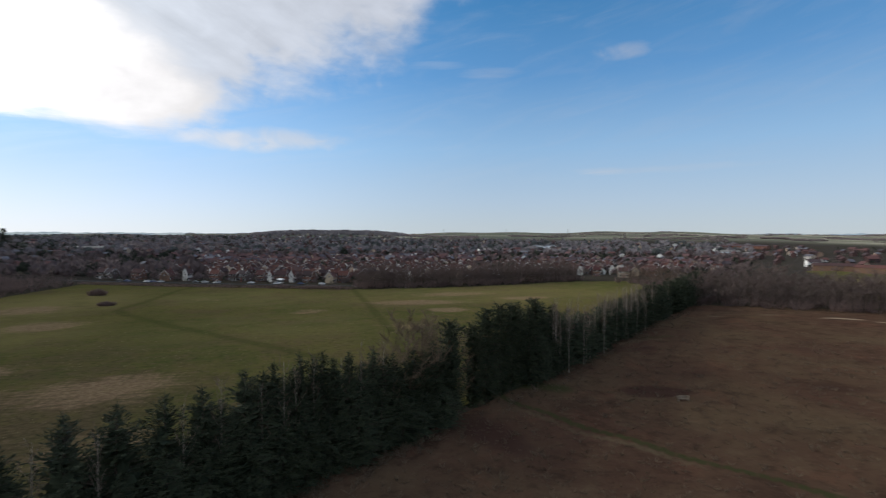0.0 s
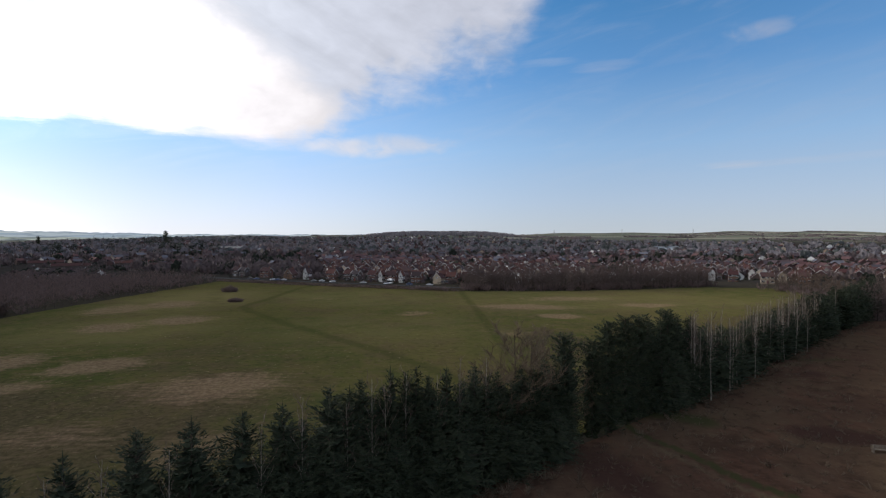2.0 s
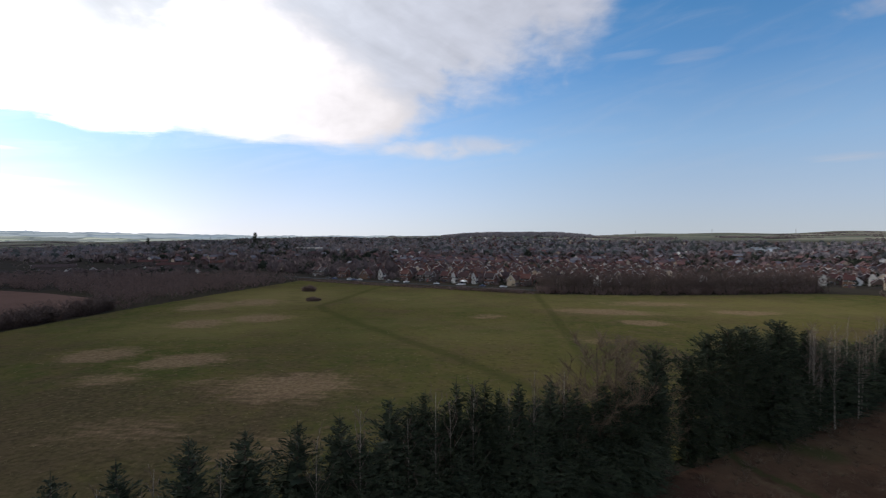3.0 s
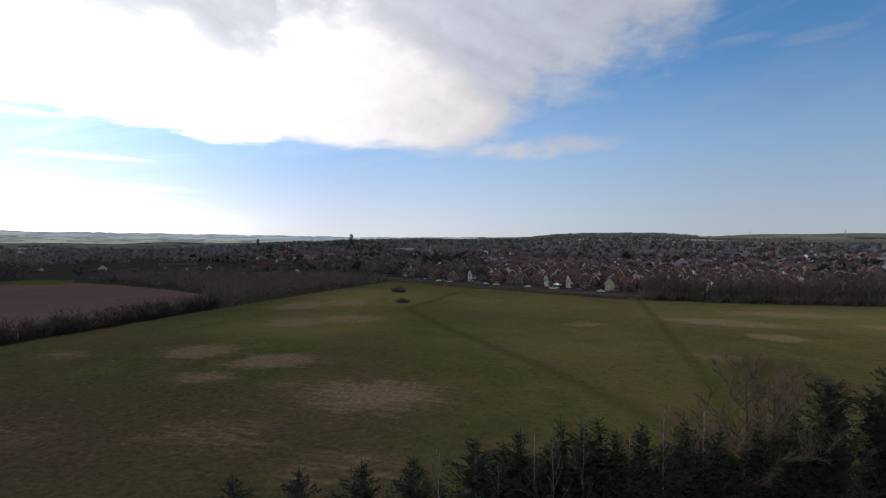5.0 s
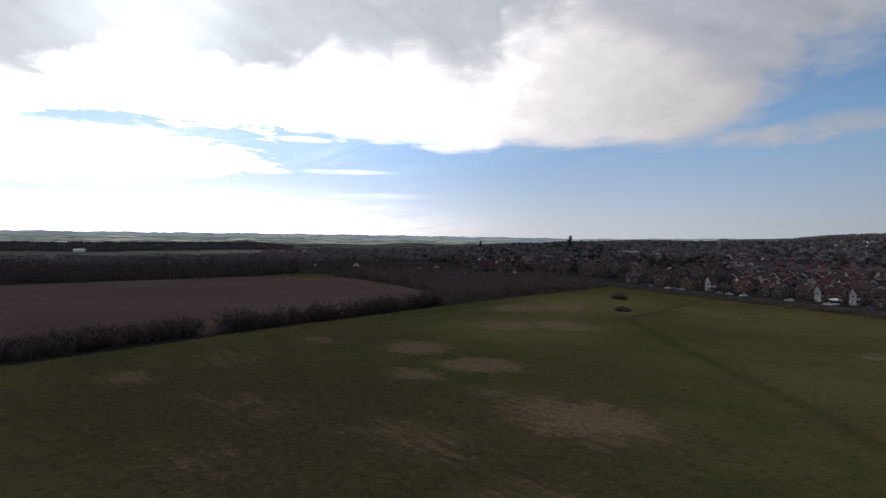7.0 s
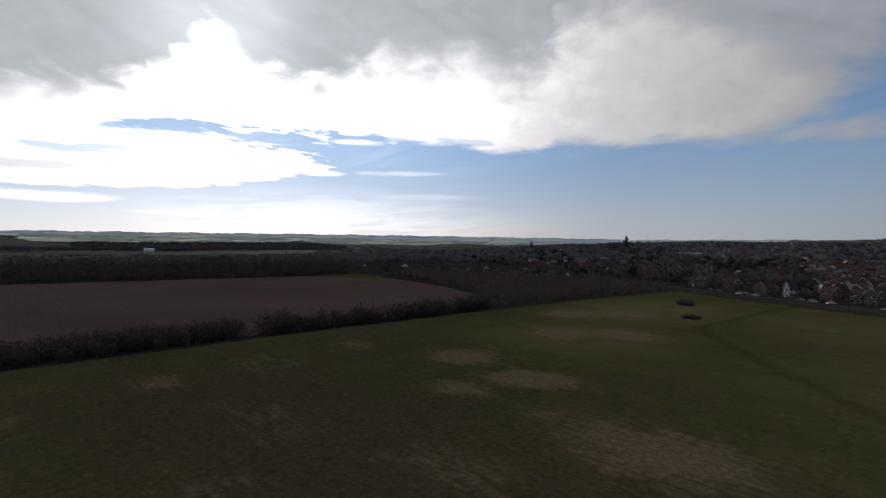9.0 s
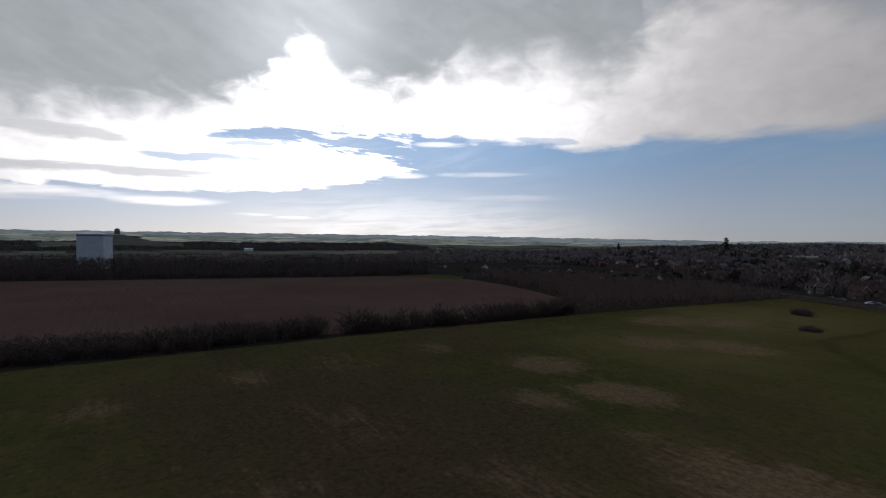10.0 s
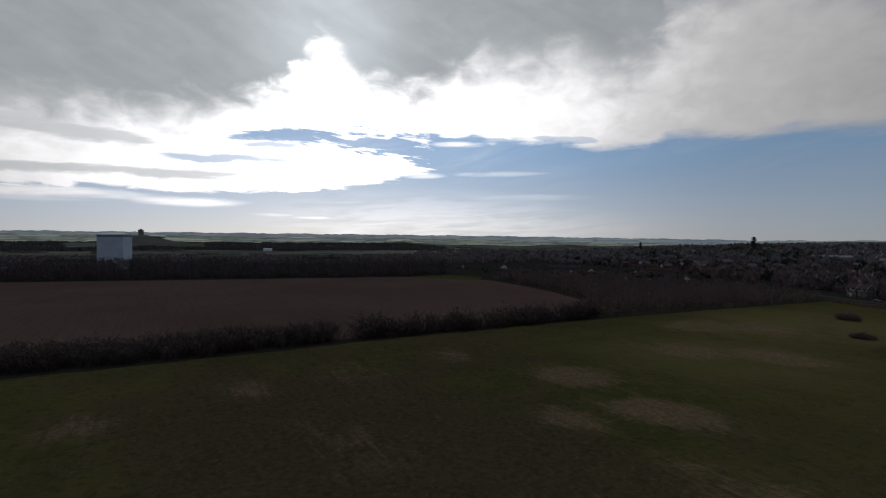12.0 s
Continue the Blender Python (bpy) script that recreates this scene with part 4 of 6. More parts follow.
class Herd:
    """Many copies of a few shapes, joined into one mesh of kind stuff."""

    def __init__(self, shapes):
        self.shapes = [(np.array(s.v), s.f, s.k) for s in shapes]
        self.v, self.f, self.k, self.n = [], [], [], 0

    def add(self, which, x, y, z, turn, sx, sz=None):
        v, f, k = self.shapes[which]
        c, s = math.cos(turn) * sx, math.sin(turn) * sx
        w = np.stack([v[:, 0] * c - v[:, 1] * s + x, v[:, 0] * s + v[:, 1] * c + y, v[:, 2] * (sz or sx) + z], 1)
        self.v.append(w)
        self.f += [tuple(i + self.n for i in q) for q in f]
        self.k += k
        self.n += len(v)

    def done(self, name, mats, label, category):
        me = mesh_from(name, np.concatenate(self.v).tolist(), self.f, mats, self.k)
        return tagged(new(name, me), label, category, kind="stuff")


def scatter(rng, poly, count, gap=0.0):
    """Random places in a polygon, kept apart."""
    (x0, y0), (x1, y1) = np.min(poly, 0), np.max(poly, 0)
    got = []
    for _ in range(count * 40):
        x, y = rng.uniform(x0, x1), rng.uniform(y0, y1)
        if inside(np.array([x]), np.array([y]), poly)[0] and all((x - a) ** 2 + (y - b) ** 2 > gap * gap for a, b in got):
            got.append((x, y))
            if len(got) == count:
                break
    return got


def along(line, spacing):
    """Places at even steps along a polyline."""
    got, left = [], 0.0
    for (x0, y0), (x1, y1) in zip(line, line[1:]):
        far = math.hypot(x1 - x0, y1 - y0)
        d = left
        while d < far:
            got.append((x0 + (x1 - x0) * d / far, y0 + (y1 - y0) * d / far))
            d += spacing
        left = d - far
    return got


def row_y(x):
    return 66 + 0.68 * (x - 19)


def build_conifer_row():
    rng = random.Random(11)
    kinds = []
    for n in range(10):
        meshes = (conifer(rng, 14.0, 3.0 + 0.35 * (n % 3), per=11, sprays=8, step_=0.38, size=0.7, inner=6) if n < 6 else conifer(rng, 14.0, 3.2 + 0.3 * (n % 3), per=8, sprays=5, step_=0.55, size=1.3, inner=5)).split("spruce", [MAT["bark"], MAT["needles"]])
        kinds.append(tree_thing("spruce_tree", meshes, ("trunk", "crown"), "tall dark green spruce in a close-planted row", "tree", "spruces in the row"))
    round_ = tree_thing("cypress_tree", conifer(rng, 14.0, 3.6, True, per=13, sprays=12, step_=0.4, size=0.66, inner=7).split("cypress", [MAT["bark"], MAT["needles"]]), ("trunk", "crown"),
                        "dense dark evergreen with a rounded top", "tree", "round-topped evergreens in the row")
    # x and height of the spruces that stand clear in the row
    clear = [(-30.3, 13.8), (-27.0, 13.9), (-23.5, 14.8), (-20.2, 14.4), (-16.7, 14.4), (-13.4, 14.2), (-9.8, 15.3), (-6.6, 15.2), (-3.9, 15.8), (-1.2, 15.7),
             (2.6, 14.5), (6.0, 14.4), (9.4, 13.0), (13.0, 13.2), (16.5, 13.6)]
    places = [(x, row_y(x), h, 1.0) for x, h in clear]
    places += [(x + 1.7, row_y(x) + 0.8, h * (rng.uniform(0.62, 0.8) if x < -15 else rng.uniform(0.84, 0.98)), 1.0) for x, h in clear[2:]]
    places += [(x + 0.9, row_y(x) - 2.2, h * rng.uniform(0.5, 0.68), 1.1) for x, h in clear]
    places += [(x + rng.uniform(-1, 1), row_y(x) + rng.uniform(-1, 1.5), rng.uniform(8.5, 11), 1.1) for x in (4.4, 8.0, 11.0, 14.5, 18.0)]
    for x, y in along([(38, 79.5), (60, 95.5), (110, 134.5), (155, 167.5), (194, 201)], 2.7):
        far = x > 52
        if far and x < 108 and rng.random() < 0.15:
            continue
        places.append((x + rng.uniform(-1, 1), y + rng.uniform(-1.4, 1.4), rng.uniform(10.0, 12.4) if far and x < 110 else rng.uniform(11.5, 14.2) if far else rng.uniform(14.5, 16.4), 1.15))
        if rng.random() < 0.6:
            places.append((x + 2.0, y - 1.6, rng.uniform(9, 12), 1.1))
    used = set()
    for n, (x, y, h, w) in enumerate(places):
        k = rng.randrange(6) if x < 52 else 6 + rng.randrange(4)
        m = pose(x, y, 0, 0, 0, rng.uniform(0, 360))
        tree = kinds[k] if k not in used else copy_thing(kinds[k], m)
        used.add(k)
        tree.matrix_basis = m
        tree.scale = (w * rng.uniform(0.92, 1.08),) * 2 + (h / 14.0,)
    rounds = [(20.0, 66.2, 16.0, 0.8), (28.5, 72.0, 16.6, 0.95), (32.5, 75.0, 17.0, 1.0), (36, 77.8, 16.7, 0.95), (44, 84, 16.6, 0.95), (25.2, 69.6, 14.6, 0.8)]
    for n, (x, y, h, w) in enumerate(rounds):
        m = pose(x, y, 0, 0, 0, rng.uniform(0, 360))
        tree = copy_thing(round_, m) if n else round_
        tree.matrix_basis = m
        tree.scale = (w, w, h / 14.0)
    for k in range(10):
        if k not in used:
            kinds[k].matrix_basis = pose(40 + 3 * k, 82 + 2.2 * k, 0)
    # slim bare birches in and before the row
    birches = []
    for n in range(4):
        meshes = bare_tree(rng, 15.0, 2.6, limbs=16, branches=3, twigs=5, thick=0.12, low=0.35, width=0.03, up=1.5).split("birch", [MAT["birch"], MAT["twig"]])
        birches.append(tree_thing("birch_tree", meshes, ("trunk", "crown"), "slim leafless birch with a pale trunk", "tree", "birches in the row"))
    spots = [(-27.9, 33.3, 12.6), (-24.6, 35.4, 13.2), (-11.5, 43.9, 15.0), (-5.6, 48.0, 15.6), (-1.9, 50.7, 15.4), (4.2, 54.6, 15.8), (7.8, 57.4, 15.2), (-20.8, 37.6, 13), (-14.6, 41.6, 13.5), (-8.2, 46.0, 13.6), (-4.6, 48.8, 14.6), (1.2, 52.6, 14.4), (48, 83, 16), (50, 85, 16.5), (51.5, 87.5, 16), (57, 90.5, 14)]
    spots += [(x + rng.uniform(-2.5, 2.5), y - rng.uniform(0.8, 5.0), rng.uniform(12.5, 16)) for x, y in along([(48, 86), (112, 136)], 1.5)]
    spots += [(x + rng.uniform(-2, 2), y + rng.uniform(-3, 4), rng.uniform(11.5, 14.5)) for x, y in along([(112, 136), (190, 198)], 7)]
    for n, (x, y, h) in enumerate(spots):
        m = pose(x, y, 0, 0, 0, rng.uniform(0, 360))
        tree = birches[n] if n < 4 else copy_thing(birches[n % 4], m)
        tree.matrix_basis = m
        tree.scale = (h / 15,) * 3
    # the broad leafless trees by the gap
    oaks = [(11.5, 62.0, 17.5, 1.2), (14.8, 63.4, 16.5, 1.1), (17.5, 71.0, 13.0, 1.0), (7.5, 60.5, 13, 1.0), (22.2, 68.2, 11.5, 0.75)]
    oak = None
    for n, (x, y, h, w) in enumerate(oaks):
        if n < 2:
            meshes = bare_tree(rng, 14.0, 5.4, limbs=16, branches=9, twigs=13, thick=0.22, low=0.2, width=0.05).split("bare_tree", [MAT["bark"], MAT["oak_twig"]])
            oak = tree_thing("bare_tree", meshes, ("trunk", "crown"), "broad leafless brown tree beside the gap in the row", "tree", "bare trees by the gap")
            tree = oak
        else:
            tree = copy_thing(oak, pose(x, y, 0, 0, 0, 80 * n))
        tree.matrix_basis = pose(x, y, 0, 0, 0, 80 * n)
        tree.scale = (w, w, h / 14.0)


build_conifer_row()


def build_belts():
    rng = random.Random(5)
    bare = [bare_tree(rng, 9.6, 5.0, limbs=8, branches=5, twigs=9, thick=0.12, low=0.06, width=0.1, up=0.3, fine=False) for _ in range(5)]
    bushes = [shrub(rng, 4.0, 5.0, 18, 15, 0.1) for _ in range(4)]
    rough = [bare_tree(rng, 9.6, 5.0, limbs=7, branches=4, twigs=8, thick=0.12, low=0.06, width=0.16, up=0.3, fine=False) for _ in range(4)]
    low_ = [shrub(rng, 4.0, 5.5, 10, 9, 0.2) for _ in range(3)]
    firs = [conifer(rng, 12.0, 2.6, per=4, sprays=4, step_=1.2) for _ in range(3)]

    def belt(name, poly, count, gap, lo, hi, twig, label, under=1.0):
        herd, low = Herd(bare), Herd(bushes)
        for x, y in scatter(rng, poly, count, gap):
            s = rng.uniform(lo, hi) / 10
            herd.add(rng.randrange(5), x, y, float(height(x, y)) - 0.05, rng.uniform(0, 6.3), s * rng.uniform(0.85, 1.15), s)
            if rng.random() < under:
                low.add(rng.randrange(4), x + rng.uniform(-3, 3), y + rng.uniform(-3, 3), float(height(x, y)) - 0.05, rng.uniform(0, 6.3), rng.uniform(0.8, 1.4))
        herd.done(name, [MAT["bark"], MAT[twig]], label, "trees")
        if low.n:
            low.done(name.replace("belt", "undergrowth"), [MAT["twig_red"]], "tangled leafless undergrowth beneath bare trees", "shrubs")

    belt("woodland_belt", [(-158, 190), (-152, 255), (-143, 338), (-165, 352), (-230, 345), (-330, 318), (-362, 284), (-299, 268), (-248, 254), (-188, 226), (-170, 190)],
         470, 3.6, 5.6, 9.4, "twig_red", "belt of bare reddish-brown trees along the meadow", 0.3)
    belt("roadside_belt", [(24, 272), (66, 269), (115, 275), (178, 288), (180, 306), (115, 296), (66, 290), (28, 292)], 210, 3.2, 9.0, 15.2, "twig_dark", "belt of bare brown trees before the houses", 0.6)
    belt("thicket_belt", [(158, 166), (172, 160), (210, 128), (250, 118), (262, 140), (225, 165), (205, 200)], 150, 3.7, 10, 17.5, "twig_dark", "thicket of bare willow and birch beside the scrub", 0.9)
    belt("corner_belt", [(196, 205), (208, 214), (214, 270), (196, 268)], 30, 4.5, 9, 13, "twig", "bare trees closing the meadow's corner")
    belt("near_belt", [(28, 143), (36, 146), (45, 138), (47, 126), (36, 110), (28, 112)], 100, 1.5, 1.9, 3.0, "hedge_twig", "dense bare blackthorn thicket beside the meadow path", 0.0)
    # the hedge between meadow and plough
    hedge, tall = Herd(bushes), Herd(bare)
    for x, y in along([(-162, 192), (-163, 150), (-165, 112), (-166, 90)], 1.3):
        clump = 1.0 + 0.5 * math.sin(y * 0.21) + 0.3 * math.sin(y * 0.53 + 1)
        s = max(0.45, clump) * rng.uniform(0.9, 1.35)
        hedge.add(rng.randrange(4), x + rng.uniform(-2.5, 1.0), y, 0, rng.uniform(0, 6.3), s, s)
    for x, y in along([(-168, 84), (-167, 55), (-167, 5), (-174, -40)], 0.8):
        s = rng.uniform(1.15, 1.6)
        hedge.add(rng.randrange(4), x + rng.uniform(-7, 3.5), y, 0, rng.uniform(0, 6.3), s, s * 1.1)
    for x, y in [(-164, 112), (-165, 108), (-164, 127), (-163, 141), (-164, 147), (-163, 156), (-162, 160), (-163, 163), (-163, 174), (-162, 179), (-163, 184), (-164, 189), (-166, 97)]:
        tall.add(rng.randrange(5), x + rng.uniform(-1, 1), y + rng.uniform(-2, 2), 0, rng.uniform(0, 6.3), rng.uniform(0.6, 0.75), rng.uniform(0.7, 0.85))
        for k in range(3):
            hedge.add(rng.randrange(4), x + rng.uniform(-2, 1), y + rng.uniform(-2.5, 2.5), 0, rng.uniform(0, 6.3), rng.uniform(1.1, 1.5), rng.uniform(1.4, 2.0))
    hedge.done("field_hedge", [MAT["hedge_twig"]], "overgrown leafless hedge between meadow and ploughed field", "hedge")
    tall.done("hedgerow_saplings", [MAT["bark"], MAT["hedge_twig"]], "small bare trees standing in the hedge", "trees")
    edge = Herd(bushes)
    for x, y in along([(-143, 343), (-82, 313.5), (-28, 290), (20, 270)], 2.0):
        s = rng.uniform(0.36, 0.6) * (1.4 if rng.random() < 0.12 or -30 < x < 15 else 1.0)
        edge.add(rng.randrange(4), x + rng.uniform(-1, 1), y + rng.uniform(-0.6, 0.6), 0, rng.uniform(0, 6.3), s * 1.1, s)
    edge.done("boundary_hedge", [MAT["twig_red"]], "low dark leafless hedge along the meadow's far edge", "hedge")
    # the wood behind the ploughed field
    wood, pines = Herd(rough), Herd(firs)
    poly = [(-415, 240), (-432, 160), (-464, 40), (-500, -90), (-580, -90), (-540, 60), (-500, 200), (-470, 290), (-425, 285)]
    under = Herd(low_)
    for x, y in scatter(rng, poly, 620, 3.8):
        if rng.random() < 0.5:
            under.add(rng.randrange(3), x + rng.uniform(-4, 4), y + rng.uniform(-4, 4), 0, rng.uniform(0, 6.3), rng.uniform(1.3, 2.1))
        if rng.random() < 0.62:
            s = rng.uniform(1.2, 1.62)
            wood.add(rng.randrange(4), x, y, 0, rng.uniform(0, 6.3), s, s)
        else:
            pines.add(rng.randrange(3), x, y, 0, rng.uniform(0, 6.3), rng.uniform(1.0, 1.4), rng.uniform(1.0, 1.45))
    for n in range(34):
        x, y = rng.uniform(-565, -515), rng.uniform(-45, 45)
        pines.add(rng.randrange(3), x, y, 0, rng.uniform(0, 6.3), rng.uniform(1.2, 1.6), rng.uniform(1.4, 1.75))
    for n in range(80):
        pines.add(rng.randrange(3), rng.uniform(-622, -572), rng.uniform(-50, 50), 0, rng.uniform(0, 6.3), rng.uniform(1.4, 1.9), rng.uniform(1.05, 1.3))
    wood.done("far_wood", [MAT["bark"], MAT["twig_grey"]], "dark bare wood behind the ploughed field", "trees")
    under.done("wood_undergrowth", [MAT["twig_grey"]], "dense leafless undergrowth along the far wood", "shrubs")
    pines.done("far_pines", [MAT["bark"], MAT["needles"]], "dark pines mixed into the far wood", "trees")
    # two low bushes in the meadow
    for n, (x, y, w, h) in enumerate(((-107.6, 274, 5.2, 3.6), (-88.3, 230.5, 3.6, 2.2))):
        s = Shape()
        for q in range(9):
            dx, dy, b = (q - 4) * 0.16 * w, rng.uniform(-0.3, 0.3) * w, len(s.v)
            one = shrub(rng, h * (1.1 - 0.35 * abs(dx) / w), w * 0.55, 20, 16, 0.12)
            s.v += [(a + dx, c + dy, d) for a, c, d in one.v]
            s.f += [tuple(i + b for i in f) for f in one.f]
            s.k += one.k
        bush = new("meadow_bush", s.mesh("meadow_bush", [MAT["twig_red"]]))
        bush.location = (x, y, 0)
        tagged(bush, ("broad" if n == 0 else "small") + " dark leafless bush standing alone in the meadow", "bush", "bushes in the meadow")


build_belts()

# ---- houses ----


def house_parts(w, d, eaves, ridge):
    """Wall with its two gables, roof, chimney, for a house w wide along its ridge and d deep."""
    wall = Shape()
    x, y = w / 2, d / 2
    wall.v = [(-x, -y, 0), (x, -y, 0), (x, y, 0), (-x, y, 0), (-x, -y, eaves), (x, -y, eaves), (x, y, eaves), (-x, y, eaves), (-x, 0, ridge), (x, 0, ridge)]
    wall.f = [(0, 1, 5, 4), (2, 3, 7, 6), (1, 2, 6, 9, 5), (3, 0, 4, 8, 7)]
    wall.k = [0, 0, 1, 1]
    roof = Shape()
    o, t = 0.35, 0.18
    rise = (ridge - eaves) / y
    for s in (-1, 1):
        b = len(roof.v)
        for xx in (-x - o, x + o):
            for yy, up in ((0, 0.0), (s * (y + o), -rise * (y + o))):
                roof.v += [(xx, yy, ridge + up + 0.02), (xx, yy, ridge + up + 0.02 + t)]
        roof.f += [tuple(b + i for i in f) for f in ((1, 3, 7, 5), (0, 4, 6, 2), (2, 6, 7, 3), (0, 2, 3, 1), (4, 5, 7, 6))]
        roof.k += [0] * 5
    return wall, roof


def verge(d, eaves, ridge):
    """White boards along the two slopes of a gable, lying in the plane x = 0."""
    s = Shape()
    o, t = 0.38, 0.13
    y = d / 2 + o
    drop = (ridge - eaves) / (d / 2) * y
    for side in (-1, 1):
        b = len(s.v)
        for x in (0.0, 0.05):
            s.v += [(x, 0, ridge + 0.22), (x, side * y, ridge - drop + 0.22), (x, side * y, ridge - drop - t), (x, 0, ridge - t)]
        s.f += [tuple(b + i for i in f) for f in ((0, 1, 2, 3), (7, 6, 5, 4), (0, 4, 5, 1), (3, 2, 6, 7), (1, 5, 6, 2))]
        s.k += [0] * 5
    return s.mesh("bargeboard", [MAT["trim"]])


def window_mesh(w, h):
    s = Shape()
    s.box(-w / 2, -0.06, 0, w / 2, 0.04, h, 0)
    s.box(-w / 2 + 0.08, -0.075, 0.08, -0.04, -0.05, h - 0.08, 1)
    s.box(0.04, -0.075, 0.08, w / 2 - 0.08, -0.05, h - 0.08, 1)
    return s.mesh("window", [MAT["white"], MAT["glass"]])


def window_pieces(w, h):
    """The frame alone, and one pane with its place to either side."""
    frame_, pane = Shape(), Shape()
    frame_.box(-w / 2, -0.06, 0, w / 2, 0.04, h, 0)
    a = (w / 2 - 0.12) / 2
    pane.box(-a, -0.075, 0.08, a, -0.05, h - 0.08, 0)
    return frame_.mesh("window", [MAT["white"]]), pane.mesh("pane", [MAT["glass"]]), 0.04 + a


WINDOW, SMALL_WINDOW = window_mesh(1.9, 1.25), window_mesh(1.1, 1.05)
WIDE_PIECES, NARROW_PIECES = window_pieces(1.9, 1.25), window_pieces(1.1, 1.05)


def put_window(house, wide, at, panes):
    if not panes:
        part("window", WINDOW if wide else SMALL_WINDOW, house, m=at)
        return
    frame_, pane, off = WIDE_PIECES if wide else NARROW_PIECES
    ob = part("window", frame_, house, m=at)
    for side in (-1, 1):
        part("pane", pane, ob, m=pose(side * off, 0, 0))


door_shape = Shape()
door_shape.box(-0.5, -0.07, 0, 0.5, 0.05, 2.1, 0)
DOOR = door_shape.mesh("door", [MAT["door"]])
stack = Shape()
stack.box(-0.35, -0.45, 0, 0.35, 0.45, 1.9, 0)
stack.box(-0.42, -0.52, 1.65, 0.42, 0.52, 1.8, 0)
for dy in (-0.22, 0.22):
    stack.box(-0.13, dy - 0.13, 1.9, 0.13, dy + 0.13, 2.25, 0)
CHIMNEY = stack.mesh("chimney", [MAT["brick_red"]])


def wing_parts(w, d, eaves, ridge):
    """A gabled wing standing out from the front, its ridge across the house's own."""
    wall, roof = house_parts(d, w, eaves, ridge)
    turn = lambda s: [(y, x, z) for x, y, z in s.v]  # noqa: E731
    for s in (wall, roof):
        s.v = turn(s)
        s.f = [tuple(reversed(f)) for f in s.f]
    return wall, roof


def make_house(w, d, eaves, ridge, wall_mat, roof_mat, label, group, windows="all", chimney=True, wing=None, gable_mat=None):
    house = new("house")
    tagged(house, label, "house", group)
    wall, roof = house_parts(w, d, eaves, ridge)
    part("wall", wall.mesh("wall", [wall_mat, gable_mat or wall_mat]), house)
    part("roof", roof.mesh("roof", [roof_mat]), house)
    board = verge(d, eaves, ridge)
    for side in (-1, 1):
        part("bargeboard", board, house, "white painted boards along the gable", m=pose(side * (w / 2 + 0.36) - 0.025, 0, 0))
    if chimney:
        part("chimney", CHIMNEY, house, m=pose(w / 2 - 0.8, 0, ridge - 0.9))
    step_ = w / 3
    if wing:
        wl, rf = wing_parts(3.4, 3.0, eaves - 0.1, eaves + 1.9)
        for side in (-1, 1):
            at = pose(wing * side * step_ * 0.8, side * (d / 2 + 0.4), 0)
            part("gabled_wing", wl.mesh("gabled_wing", [wall_mat, MAT["gable"]]), house, m=at)
            part("roof", rf.mesh("roof", [roof_mat]), house, m=at)
            part("bargeboard", verge(3.4, eaves - 0.1, eaves + 1.9), house, "white painted boards along the gable", m=at @ pose(0, side * 1.86, 0, 0, 0, 90))
            put_window(house, False, at @ pose(0, side * 1.5, 3.4, 0, 0, 0 if side < 0 else 180), False)
    for side, turn in ((-1, 0), (1, 180)):
        for level, zz in enumerate((1.0, 3.55)):
            if zz + 1.3 > eaves:
                continue
            for k in (-1, 0, 1):
                if level == 0 and k == 0:
                    part("door", DOOR, house, m=pose(0, side * d / 2, 0, 0, 0, turn))
                elif (k or level) and not (wing and k == (1 if wing * side > 0 else -1)):
                    put_window(house, k != 0, pose(k * step_, side * d / 2, zz, 0, 0, turn), windows == "all")
    if windows == "all":
        for side in (-1, 1):
            put_window(house, False, pose(side * w / 2, 0, 3.6, 0, 0, 90 * side), True)
    return house


